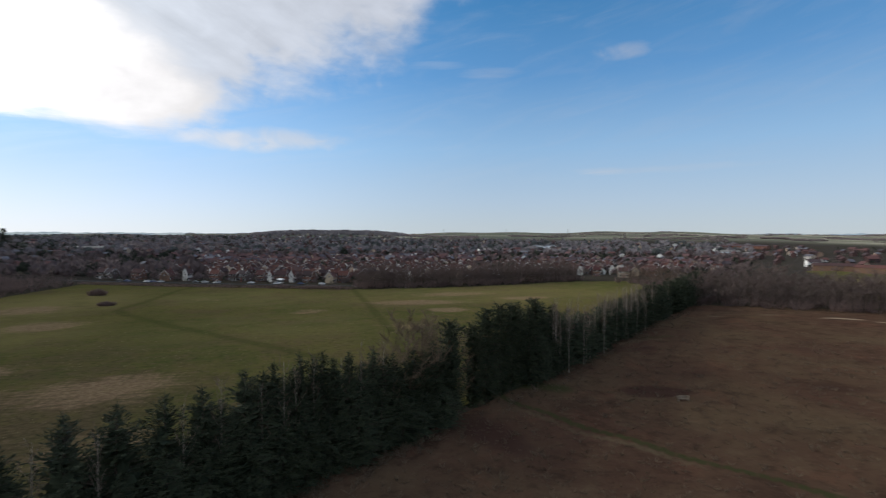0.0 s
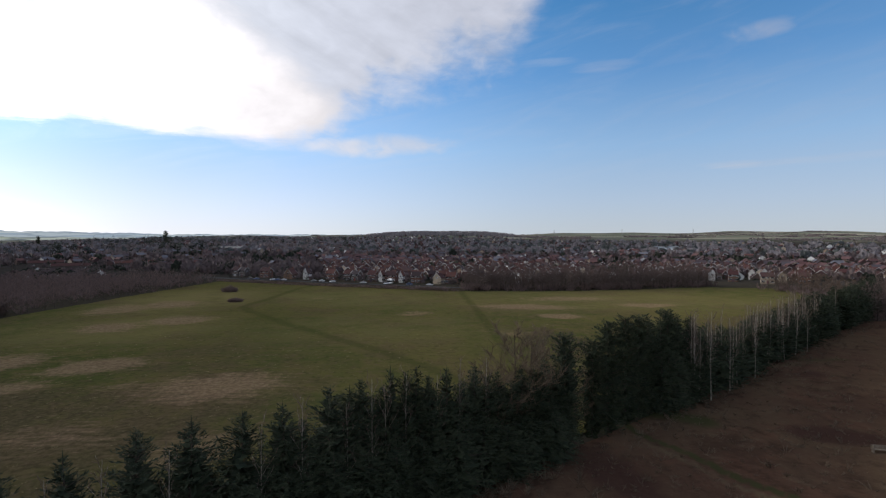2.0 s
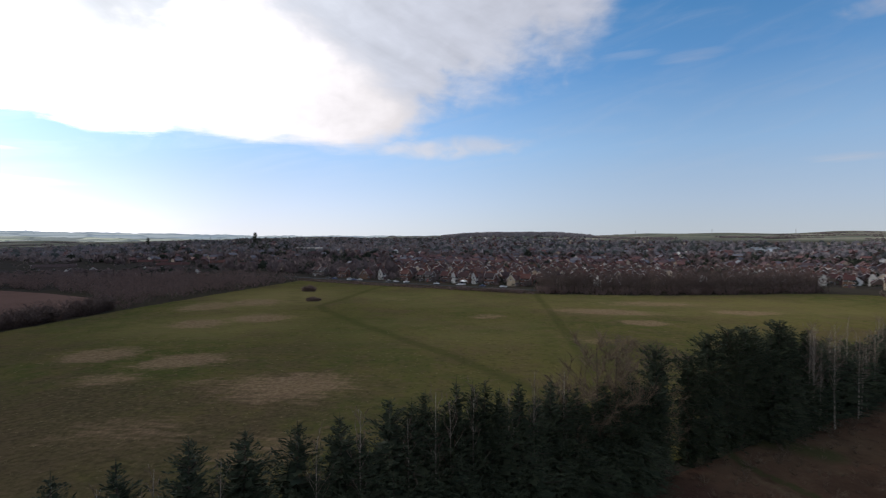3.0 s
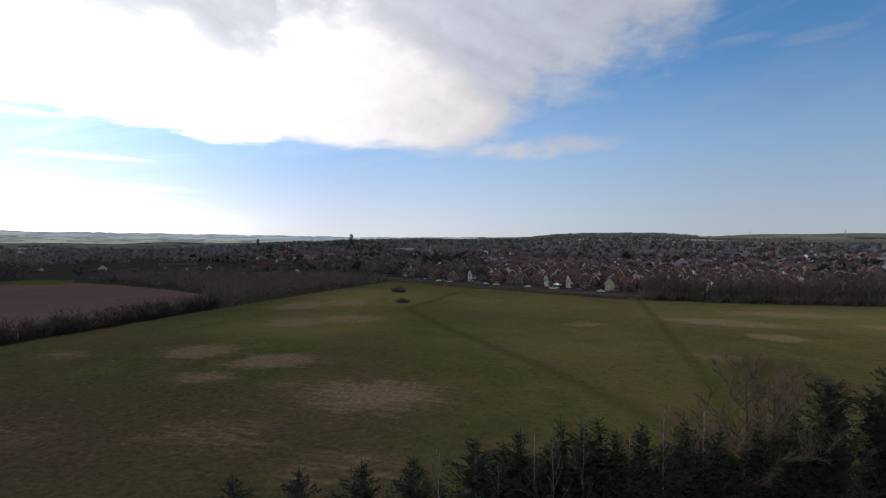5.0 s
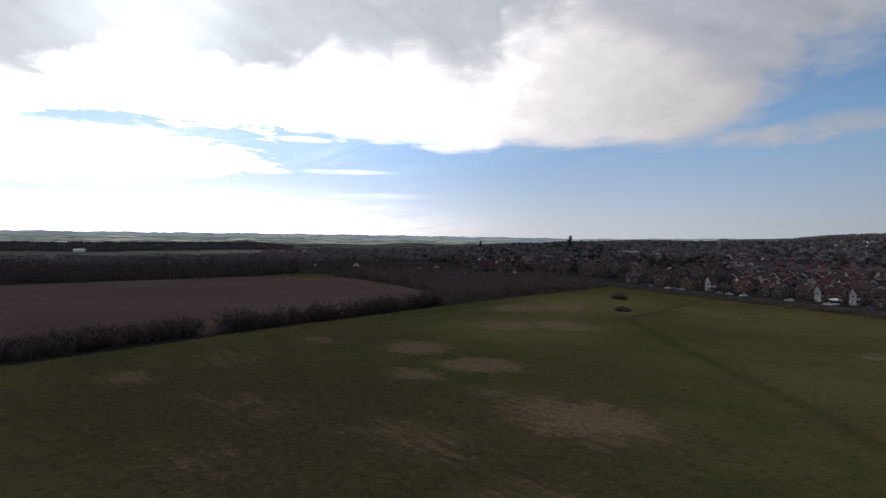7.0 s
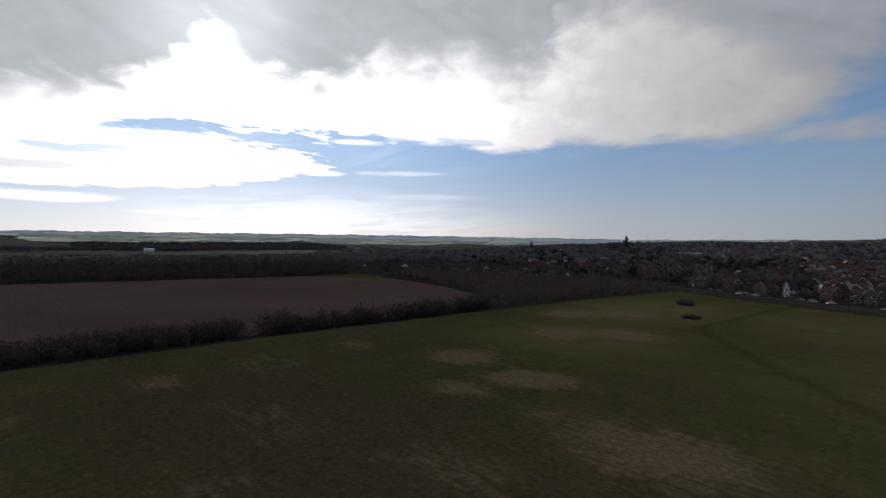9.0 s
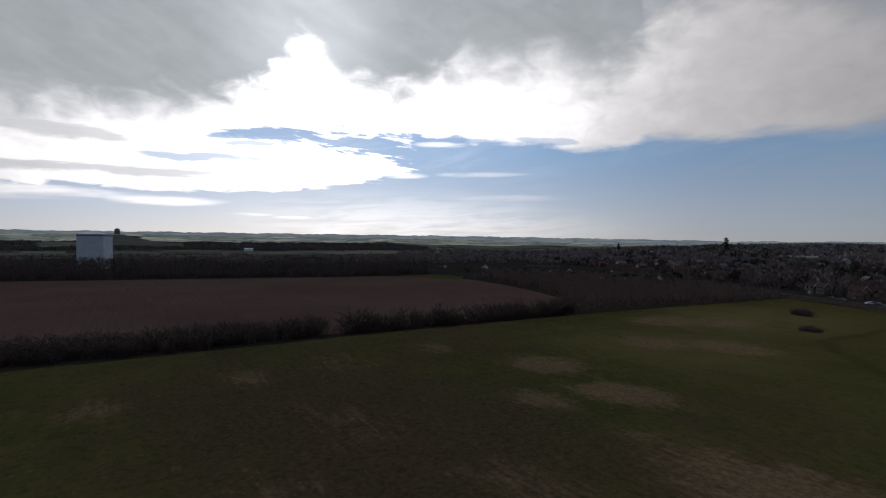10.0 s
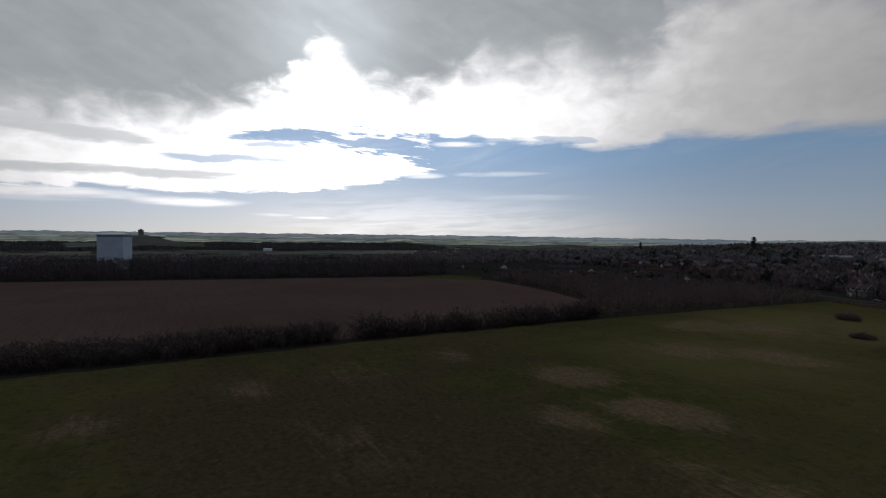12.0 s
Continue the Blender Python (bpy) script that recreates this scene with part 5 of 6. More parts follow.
def build_front_row():
    """The houses facing the meadow, each in its own colours."""
    rows = [("render", -84.8, 359, 7.0, 5.6, 5.4, 8.6, 64, "tall white-rendered house with its gable to the meadow"),
            ("brick_brown", -98.9, 366, 8.5, 9.0, 3.6, 7.4, 70, "brown brick house with a broad low gable"),
            ("brick_red", -121, 380, 10, 6.5, 4.9, 7.4, -24, "red-brick house with dark windows"),
            ("brick_grey", -147, 391, 6.6, 7, 5.0, 7.3, -24, "grey-brown brick terrace house with white windows"),
            ("brick_grey", -140.8, 388.2, 6.6, 7, 5.0, 7.3, -24, "grey-brown brick terrace house with white windows"),
            ("brick_red", -66, 354, 8, 6.5, 4.9, 7.4, -24, "red-brick house beside the white gabled one"),
            ("brick_grey", -53, 347.5, 6.4, 7, 5.0, 7.2, -24, "grey-brown brick terrace house with white windows"),
            ("brick_grey", -47, 344.8, 6.4, 7, 5.0, 7.2, -24, "grey-brown brick terrace house with white windows"),
            ("brick_red", -35, 340, 7, 7, 4.9, 7.6, -24, "red-brick house with a brown tiled roof"),
            ("render", -28.6, 335, 5, 4.2, 5.2, 7.7, 66, "white gabled wing of a brick house"),
            ("brick_red", -21.5, 334, 9, 6.5, 4.9, 7.4, -24, "red-brick house between two white gables"),
            ("render", -14.6, 329, 5, 4.2, 5.2, 7.7, 66, "white gabled wing of a brick house"),
            ("brick_red", -4, 327, 8, 7, 4.9, 7.5, -24, "red-brick house with a brown tiled roof"),
            ("cream", 10.3, 318, 7, 7, 4.2, 7.2, 60, "cream house with its gable to the meadow"),
            ("brick_red", 19, 320, 8, 7, 4.9, 7.5, -24, "red-brick house behind the tree belt"),
            ("cream", 226, 309, 9, 7, 5.0, 7.4, -30, "cream house at the corner of the estate"),
            ("render", 205, 336, 7, 6, 5.0, 7.6, 60, "white gabled house at the corner of the estate"),
            ("brick_brown", 214, 326, 7, 6.5, 5.0, 7.5, -30, "brown brick house at the corner of the estate"),
            ("cream", 243, 318, 7, 6, 5.0, 7.6, 55, "cream gabled house at the corner of the estate"),
            ("brick_red", 252, 310, 8, 7, 4.9, 7.4, -35, "red-brick house at the corner of the estate"),
            ("render", 236, 338, 7, 6, 5.0, 7.6, 50, "white gabled house at the corner of the estate"),
            ("cream", 220, 350, 8, 6.5, 5.0, 7.6, 60, "cream gabled house at the corner of the estate"),
            ("brick_brown", 262, 325, 8, 7, 4.9, 7.4, -35, "brown brick house at the corner of the estate"),
            ("render", 250, 345, 7, 6, 5.0, 7.6, 55, "white gabled house at the corner of the estate")]
    for mat, x, y, w, d, eaves, ridge, turn, label in rows:
        slim = 0.68 if mat == "render" else 0.82
        house = make_house(w * slim, d * slim, eaves, ridge, MAT[mat], MAT["roof"], label, "houses facing the meadow" if x < 100 else "houses at the estate corner")
        house.matrix_basis = pose(x, y, 0, 0, 0, turn)
    # conservatory between the white gables
    glass = new("conservatory")
    tagged(glass, "small white-framed glass conservatory behind a house", "conservatory")
    base = Shape()
    base.box(-2, -1.5, 0, 2, 1.5, 0.7, 0)
    part("plinth", base.mesh("plinth", [MAT["white"]]), glass)
    for k in range(4):
        part("window", WINDOW, glass, m=pose(-1.45 + 0.97 * k, -1.4, 0.72) @ Matrix.Diagonal((0.5, 1, 1.1, 1)))
    top = Shape()
    top.v = [(-2.1, -1.6, 2.1), (2.1, -1.6, 2.1), (2.1, 1.6, 2.1), (-2.1, 1.6, 2.1), (-1.2, 0.4, 3.1), (1.2, 0.4, 3.1)]
    top.f, top.k = [(0, 1, 5, 4), (1, 2, 5), (2, 3, 4, 5), (3, 0, 4), (3, 2, 1, 0)], [0] * 5
    part("roof", top.mesh("roof", [MAT["white"]]), glass)
    glass.matrix_basis = pose(-22, 325, 0, 0, 0, -24)


build_front_row()


def build_estate():
    """Streets of brick houses behind the front row; the far ones are joined."""
    rng = random.Random(21)
    kinds = []
    for w, d, eaves, ridge in ((6.2, 6.0, 4.7, 6.9), (7.6, 6.0, 4.7, 6.9), (5.4, 6.2, 4.8, 7.2), (8.4, 6.0, 4.6, 6.8), (8.0, 6.8, 2.6, 5.4)):
        for wing in (None, 1 if w > 7 else -1) if eaves > 4 else (None, None):
            kinds.append(make_house(w, d, eaves, ridge, MAT["wall"], MAT["roof"], "two-storey house with a brown tiled roof" if eaves > 4 else "low bungalow with a brown tiled roof", "houses of the estate", "none", wing=wing, gable_mat=MAT["gable"]))
    far = Herd([joined_house(*q) for q in ((6.2, 6.0, 4.7, 6.9), (7.6, 6, 4.7, 6.9), (5.4, 6.2, 4.8, 7.2), (11, 6.2, 4.7, 6.9))])
    spots = []
    c, s = math.cos(radians(-24)), math.sin(radians(-24))
    for row in range(0, 78):
        v = 362 + row * 21
        for col in range(-118, 130):
            u = col * 9.8 + rng.uniform(-1.5, 1.5)
            x, y = u * c - (v + rng.uniform(-4, 4)) * s - 150, u * s + (v + rng.uniform(-4, 4)) * c
            r, az = math.hypot(x, y), math.degrees(math.atan2(-x, y))
            if not -58 < az < 66 or r > 2150 or r < 330 or r < 400 and 190 < x < 275:
                continue
            edge = 344 - 0.44 * (x + 141)
            if x < 30 and y < edge + 62 or 24 < x < 190 and y < 318 or x >= 190 and y < 318 or y < 120:
                continue
            if inside(np.array([x]), np.array([y]), [(-140, 330), (-142, 372), (-230, 372), (-360, 340), (-440, 290), (-420, 200), (-150, 180)])[0] or az > 40 and r < 480:
                continue
            if az < -46 and r < 620:
                continue
            if az < -38 and r < 420:
                continue
            # density: thick in the estate, thinning in the leafy town and up the hill
            if -21 < az < 12 and r < 700 or az < -23 and r < 610:
                want = 0.85
            elif az < 12:
                want = 0.13 if r < 950 else 0.08
            else:
                want = 0.15 if r < 900 else 0.06
            if az < -10 and r > 1150 + 9 * (az + 60):
                continue
            if rng.random() > want:
                continue
            spots.append((r, x, y))
    spots.sort()
    used = set()
    for n, (r, x, y) in enumerate(spots):
        turn = rng.choice((-24, 66, 66, 66, 90, 40)) + rng.uniform(-8, 8)
        z = float(height(x, y)) - 0.1
        if n < 285:
            k = rng.randrange(10)
            m = pose(x, y, z, 0, 0, turn)
            ob = kinds[k] if k not in used else copy_thing(kinds[k], m)
            used.add(k)
            ob.matrix_basis = m
        else:
            far.add(rng.randrange(4), x, y, z, radians(turn), rng.uniform(0.9, 1.15))
    far.done("distant_houses", [MAT["far_wall"], MAT["far_roof"], MAT["glass"], MAT["far_gable"]], "rooftops of the town spreading up the slope", "houses")
    return spots


def joined_house(w, d, eaves, ridge):
    wall, roof = house_parts(w, d, eaves, ridge)
    b = len(wall.v)
    wall.v += roof.v
    wall.f += [tuple(i + b for i in f) for f in roof.f]
    wall.k = [0, 0, 3, 3] + [1] * len(roof.f)
    for side in (-1, 1):
        for k in (-1, 1):
            for zz in (1.0, 3.5):
                y0 = side * d / 2
                b = len(wall.v)
                wall.v += [(k * w / 3 - 0.8, y0 + side * 0.04, zz), (k * w / 3 + 0.8, y0 + side * 0.04, zz), (k * w / 3 + 0.8, y0 + side * 0.04, zz + 1.1), (k * w / 3 - 0.8, y0 + side * 0.04, zz + 1.1)]
                wall.f.append((b, b + 1, b + 2, b + 3))
                wall.k.append(2)
    return wall


def build_far_gables():
    """Houses with pale gables beyond the woodland belt."""
    rng = random.Random(14)
    first, hedges = None, Herd([wood_patch(rng, 5, 3, 5, 28, 1.6) for _ in range(3)])
    for x, y, size in PALE_HOUSES:
        turn = 90 + math.degrees(math.atan2(-x, y)) + rng.uniform(-14, 14)
        m = pose(x, y, float(height(x, y)) - 0.1, 0, 0, turn)
        if first is None:
            first = make_house(7.5, 7.2, 2.7, 5.8, MAT["brick_grey"], MAT["roof"], "low brick house with a white-painted gable among trees", "white-gabled houses", "none", gable_mat=MAT["render"])
            house = first
        else:
            house = copy_thing(first, m)
        house.matrix_basis = m
        house.scale = (size, size, size)
        r = math.hypot(x, y)
        for k in range(5):
            near, side = rng.uniform(6, 11), rng.uniform(-8, 8)
            hedges.add(rng.randrange(3), x * (1 - near / r) + side * y / r, y * (1 - near / r) - side * x / r, -0.1, rng.uniform(0, 6.3), rng.uniform(0.8, 1.2), rng.uniform(0.55, 0.85))
    hedges.done("garden_hedges", [MAT["garden_twig"]], "dark leafless garden hedges before white-gabled houses", "shrubs")
    # long low terraces among them
    for x, y, w, turn in TERRACES:
        row = make_house(w, 6.5, 4.2, 6.4, MAT["brick_grey"], MAT["roof"], "long low brick terrace beyond the woodland belt", "terraces beyond the belt", "none", chimney=False)
        row.matrix_basis = pose(x, y, float(height(x, y)) - 0.1, 0, 0, turn)


PALE_HOUSES = [(-516, 355, 0.65), (-470, 381, 0.95), (-383, 400, 0.6), (-369, 413, 0.85), (-290, 366, 0.55), (-268, 368, 0.6), (-262, 406, 0.7), (-524, 649, 1.0), (-345, 450, 0.6)]
TERRACES = [(-420, 425, 34, 40), (-330, 470, 30, 30), (-300, 520, 36, 34), (-390, 520, 30, 30), (-250, 480, 26, 26)]
SPOTS = build_estate()
build_far_gables()


def build_town_trees():
    rng = random.Random(8)
    bare = [bare_tree(rng, 10.0, 4.4, limbs=5, branches=3, twigs=4, thick=0.16, low=0.2, width=0.3, fine=False) for _ in range(4)]
    ever = [leafy(rng, 9.0, 7.0, 12, 9, 1.1) for _ in range(3)] + [conifer(rng, 12, 2.6, per=4, sprays=3, step_=1.2)]
    bare += [bare_tree(rng, 10.0, 4.6, limbs=4, branches=2, twigs=5, thick=0.16, low=0.15, width=0.55, fine=False) for _ in range(3)]
    ever += [leafy(rng, 9.0, 7.0, 8, 5, 1.8)]
    ever += [wood_patch(rng, 6, 5, 7, 14, 1.6) for _ in range(2)]
    for q in ever[5:]:
        q.k = [1] * len(q.k)
    a, b = Herd(bare), Herd(ever)
    for r, x, y in SPOTS:
        for q in range(3 if r < 800 else 1):
            near = rng.uniform(5, 9)
            bx, by = x * (1 - near / r) + rng.uniform(-5, 5), y * (1 - near / r) + rng.uniform(-2, 2)
            b.add(5 + rng.randrange(2), bx, by, float(height(bx, by)) - 0.2, rng.uniform(0, 6.3), rng.uniform(0.4, 0.9), rng.uniform(0.3, 0.65))
        for q in range(2):
            if rng.random() < (0.42 if r < 800 else 0.25):
                dx, dy = rng.uniform(-9, 9), rng.choice((-1, 1)) * rng.uniform(6, 11)
                if rng.random() < 0.7:
                    a.add(rng.randrange(4) if r < 750 else 4 + rng.randrange(3), x + dx, y + dy, float(height(x, y)) - 0.2, rng.uniform(0, 6.3), rng.uniform(0.45, 0.85))
                else:
                    b.add(rng.randrange(4) if r < 750 else 4, x + dx, y + dy, float(height(x, y)) - 0.2, rng.uniform(0, 6.3), rng.uniform(0.3, 0.65))
    # front gardens
    for x, y in along([(-150, 378), (-82, 344), (-28, 321), (24, 300)], 1.5):
        px, py = x + rng.uniform(-2, 2), y + rng.uniform(-2, 9)
        if rng.random() < 0.6:
            a.add(rng.randrange(4), px, py, -0.1, rng.uniform(0, 6.3), rng.uniform(0.3, 0.75))
        elif rng.random() < 0.6:
            b.add(rng.randrange(3), px, py, -0.1, rng.uniform(0, 6.3), rng.uniform(0.15, 0.4))
    tries = 0
    while tries < 900:
        tries += 1
        az = rng.uniform(-58, 76)
        r = 400 + 1900 * rng.random() ** 1.4
        x, y = -r * math.sin(radians(az)), r * math.cos(radians(az))
        if x < 30 and y < 344 - 0.44 * (x + 141) + 58 and x > -142:
            continue
        if az > 48 and r < 520 or az < -40 and r < 560 or az < -10 and r > 1500:
            continue
        keep = 0.95 if az > 8 else 0.72
        if r > 1300:
            keep = 0.7
        if rng.random() > keep:
            continue
        z = float(height(x, y)) - 0.1
        s = rng.uniform(0.55, 1.0) if az < 14 and r < 900 else rng.uniform(0.8, 1.5)
        if rng.random() < 0.76:
            a.add(rng.randrange(4) if r < 750 else 4 + rng.randrange(3), x, y, z, rng.uniform(0, 6.3), s)
        else:
            b.add(rng.randrange(4) if r < 750 else 4, x, y, z, rng.uniform(0, 6.3), s * 0.95)
    # rounded crowns over the gardens and streets, with distance paled by painted haze
    crowns = [wood_patch(rng, 4, 4, 8, 24, 2.4) for _ in range(4)]
    brown, green, grey, pine = Herd(crowns), Herd(crowns), Herd(crowns), Herd(crowns)
    count = 0
    while count < 6200:
        az, r = rng.uniform(-48, 62), 430 + 1600 * rng.random() ** 1.35
        x, y = -r * math.sin(radians(az)), r * math.cos(radians(az))
        if az < -10 and r > 1250 + 9 * (az + 60) or y < 344 - 0.44 * (x + 141) + 50 or az > 40 and r < 520:
            continue
        if (-21 < az < 12 and r < 700 or az < -23 and r < 610) and rng.random() < 0.5:
            continue
        s = rng.uniform(0.55, 1.25) * (1.25 if az > 12 or r > 800 else 1.0)
        if az > 30 and r < 690:
            s *= 0.5
        dark = rng.random() < 0.3 + 0.25 * math.sin(x * 0.013) * math.sin(y * 0.017 + 1)
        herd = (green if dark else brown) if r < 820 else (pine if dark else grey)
        herd.add(rng.randrange(4), x, y, float(height(x, y)) - 0.3, rng.uniform(0, 6.3), s, s * rng.uniform(0.8, 1.2))
        count += 1
    # small trees and scrub between the woodland belt and the first roofs
    for n in range(380):
        az, r = rng.uniform(33, 50.5), rng.uniform(450, 580)
        x, y, s = -r * math.sin(radians(az)), r * math.cos(radians(az)), rng.uniform(0.3, 0.62)
        if any(math.hypot(x - h[0], y - h[1]) < 12 * h[2] for h in PALE_HOUSES):
            continue
        (green if rng.random() < 0.12 else brown).add(rng.randrange(4), x, y, float(height(x, y)) - 0.2, rng.uniform(0, 6.3), s * 1.5, s)
    # tall bare trees massed behind the end of the front row
    for n in range(120):
        az, r = rng.uniform(17.5, 37), rng.uniform(408, 560)
        x, y = -r * math.sin(radians(az)), r * math.cos(radians(az))
        if y > 344 - 0.44 * (x + 141) + 46:
            a.add(rng.randrange(4), x, y, float(height(x, y)) - 0.1, rng.uniform(0, 6.3), rng.uniform(0.9, 1.35))
            brown.add(rng.randrange(4), x + 3, y + 4, float(height(x, y)) - 0.2, rng.uniform(0, 6.3), rng.uniform(0.6, 1.0))
    # trees close about the houses that face the meadow
    for x, y in along([(-152, 384), (-82, 350), (-28, 327), (24, 305)], 1.3):
        px, py, s = x + rng.uniform(-2, 2), y + rng.uniform(7, 40), rng.uniform(0.35, 0.8)
        (green if rng.random() < 0.25 else brown).add(rng.randrange(4), px, py, -0.2, rng.uniform(0, 6.3), s * 0.9, s)
    brown.done("garden_trees", [MAT["garden_twig"]], "small bare trees in the gardens of the estate", "trees")
    green.done("garden_evergreens", [MAT["evergreen"]], "dark rounded evergreens in the gardens of the estate", "trees")
    grey.done("town_crowns", [MAT["far_twig"]], "bare brown tree crowns across the far side of the town, greyed by painted haze", "trees")
    pine.done("town_pines", [MAT["far_canopy"]], "dull green evergreens across the far side of the town, paled by painted haze", "trees")
    a.done("town_trees", [MAT["bark"], MAT["garden_twig"]], "bare brown trees among the houses of the town", "trees")
    b.done("town_evergreens", [MAT["bark"], MAT["evergreen"]], "dark evergreens among the houses of the town", "trees")
    # woods on the hills: the long wood above the town and strips on the far slopes
    patch = [wood_patch(rng, 34, 16, 13, 56, 3.6) for _ in range(4)]

    def woods(name, spots, mat, label, lo, hi):
        w = Herd(patch)
        for az, r, turn in spots:
            x, y = -r * math.sin(radians(az)), r * math.cos(radians(az))
            w.add(rng.randrange(4), x, y, float(height(x, y)) - 0.5, turn + radians(az), rng.uniform(0.8, 1.2), rng.uniform(lo, hi))
        w.done(name, [MAT[mat]], label, "trees")

    woods("hilltop_wood", [(rng.uniform(-10.4, 6.0), rng.uniform(2040, 2460), rng.uniform(-0.3, 0.3)) for _ in range(520)], "far_twig", "long bare wood on the hill above the town, greyed by painted haze", 0.9, 1.35)
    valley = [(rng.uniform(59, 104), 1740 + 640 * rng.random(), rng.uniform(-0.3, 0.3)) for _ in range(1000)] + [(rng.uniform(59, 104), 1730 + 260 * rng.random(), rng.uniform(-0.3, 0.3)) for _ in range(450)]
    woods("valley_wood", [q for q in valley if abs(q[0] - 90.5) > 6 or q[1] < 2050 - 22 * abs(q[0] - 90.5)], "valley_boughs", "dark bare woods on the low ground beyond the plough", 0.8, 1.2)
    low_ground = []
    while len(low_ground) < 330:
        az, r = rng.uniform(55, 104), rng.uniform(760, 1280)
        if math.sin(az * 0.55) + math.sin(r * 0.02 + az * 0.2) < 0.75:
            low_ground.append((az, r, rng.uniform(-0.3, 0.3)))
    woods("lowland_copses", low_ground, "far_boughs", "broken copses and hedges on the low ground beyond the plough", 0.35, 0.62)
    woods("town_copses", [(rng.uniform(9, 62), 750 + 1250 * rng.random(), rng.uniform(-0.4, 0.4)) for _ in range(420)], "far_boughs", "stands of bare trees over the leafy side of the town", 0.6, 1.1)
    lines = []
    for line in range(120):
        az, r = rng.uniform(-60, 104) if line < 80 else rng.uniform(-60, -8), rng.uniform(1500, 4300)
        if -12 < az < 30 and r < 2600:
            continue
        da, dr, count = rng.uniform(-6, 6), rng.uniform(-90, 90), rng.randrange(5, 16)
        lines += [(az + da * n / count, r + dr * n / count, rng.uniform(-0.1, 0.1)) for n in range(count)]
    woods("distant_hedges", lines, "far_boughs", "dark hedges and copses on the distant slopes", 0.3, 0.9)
    # the tall evergreen that stands over the town
    meshes = conifer(rng, 8.0, 1.3, True, per=12, sprays=10, step_=0.35, inner=4).split("redwood", [MAT["bark"], MAT["needles"]])
    tall = tree_thing("redwood_tree", meshes, ("trunk", "crown"), "very tall dark evergreen standing over the town", "tree")
    tall.matrix_basis = pose(-505, 981, float(height(-505, 981)))
    tall.scale = (3.9, 3.9, (44.5 - float(height(-505, 981))) / 8.0)
    twin = copy_thing(tall, pose(-770, 1010, float(height(-770, 1010))))
    twin.scale = (2.8, 2.8, (34.5 - float(height(-770, 1010))) / 8.0)
    crest = Herd(bare[4:] + ever[4:5])
    for n in range(110):
        az, r = rng.uniform(8, 34), rng.uniform(1150, 1750)
        x, y = -r * math.sin(radians(az)), r * math.cos(radians(az))
        s = rng.uniform(1.1, 1.9)
        crest.add(rng.randrange(4), x, y, float(height(x, y)) - 0.2, rng.uniform(0, 6.3), s, s)
    for n in range(60):
        az, r = rng.uniform(22, 40), rng.uniform(820, 1010)
        x, y = -r * math.sin(radians(az)), r * math.cos(radians(az))
        s = rng.uniform(1.3, 2.1)
        crest.add(rng.randrange(4), x, y, float(height(x, y)) - 0.2, rng.uniform(0, 6.3), s, s)
    for n in range(14):
        az, r = rng.uniform(25.6, 29.0), rng.uniform(1020, 1085)
        x, y = -r * math.sin(radians(az)), r * math.cos(radians(az))
        crest.add(rng.randrange(4), x, y, float(height(x, y)) - 0.2, rng.uniform(0, 6.3), 1.9, rng.uniform(1.6, 2.1))
    crest.done("skyline_trees", [MAT["bark"], MAT["evergreen"]], "dark tall trees along the town's skyline", "trees")


build_town_trees()


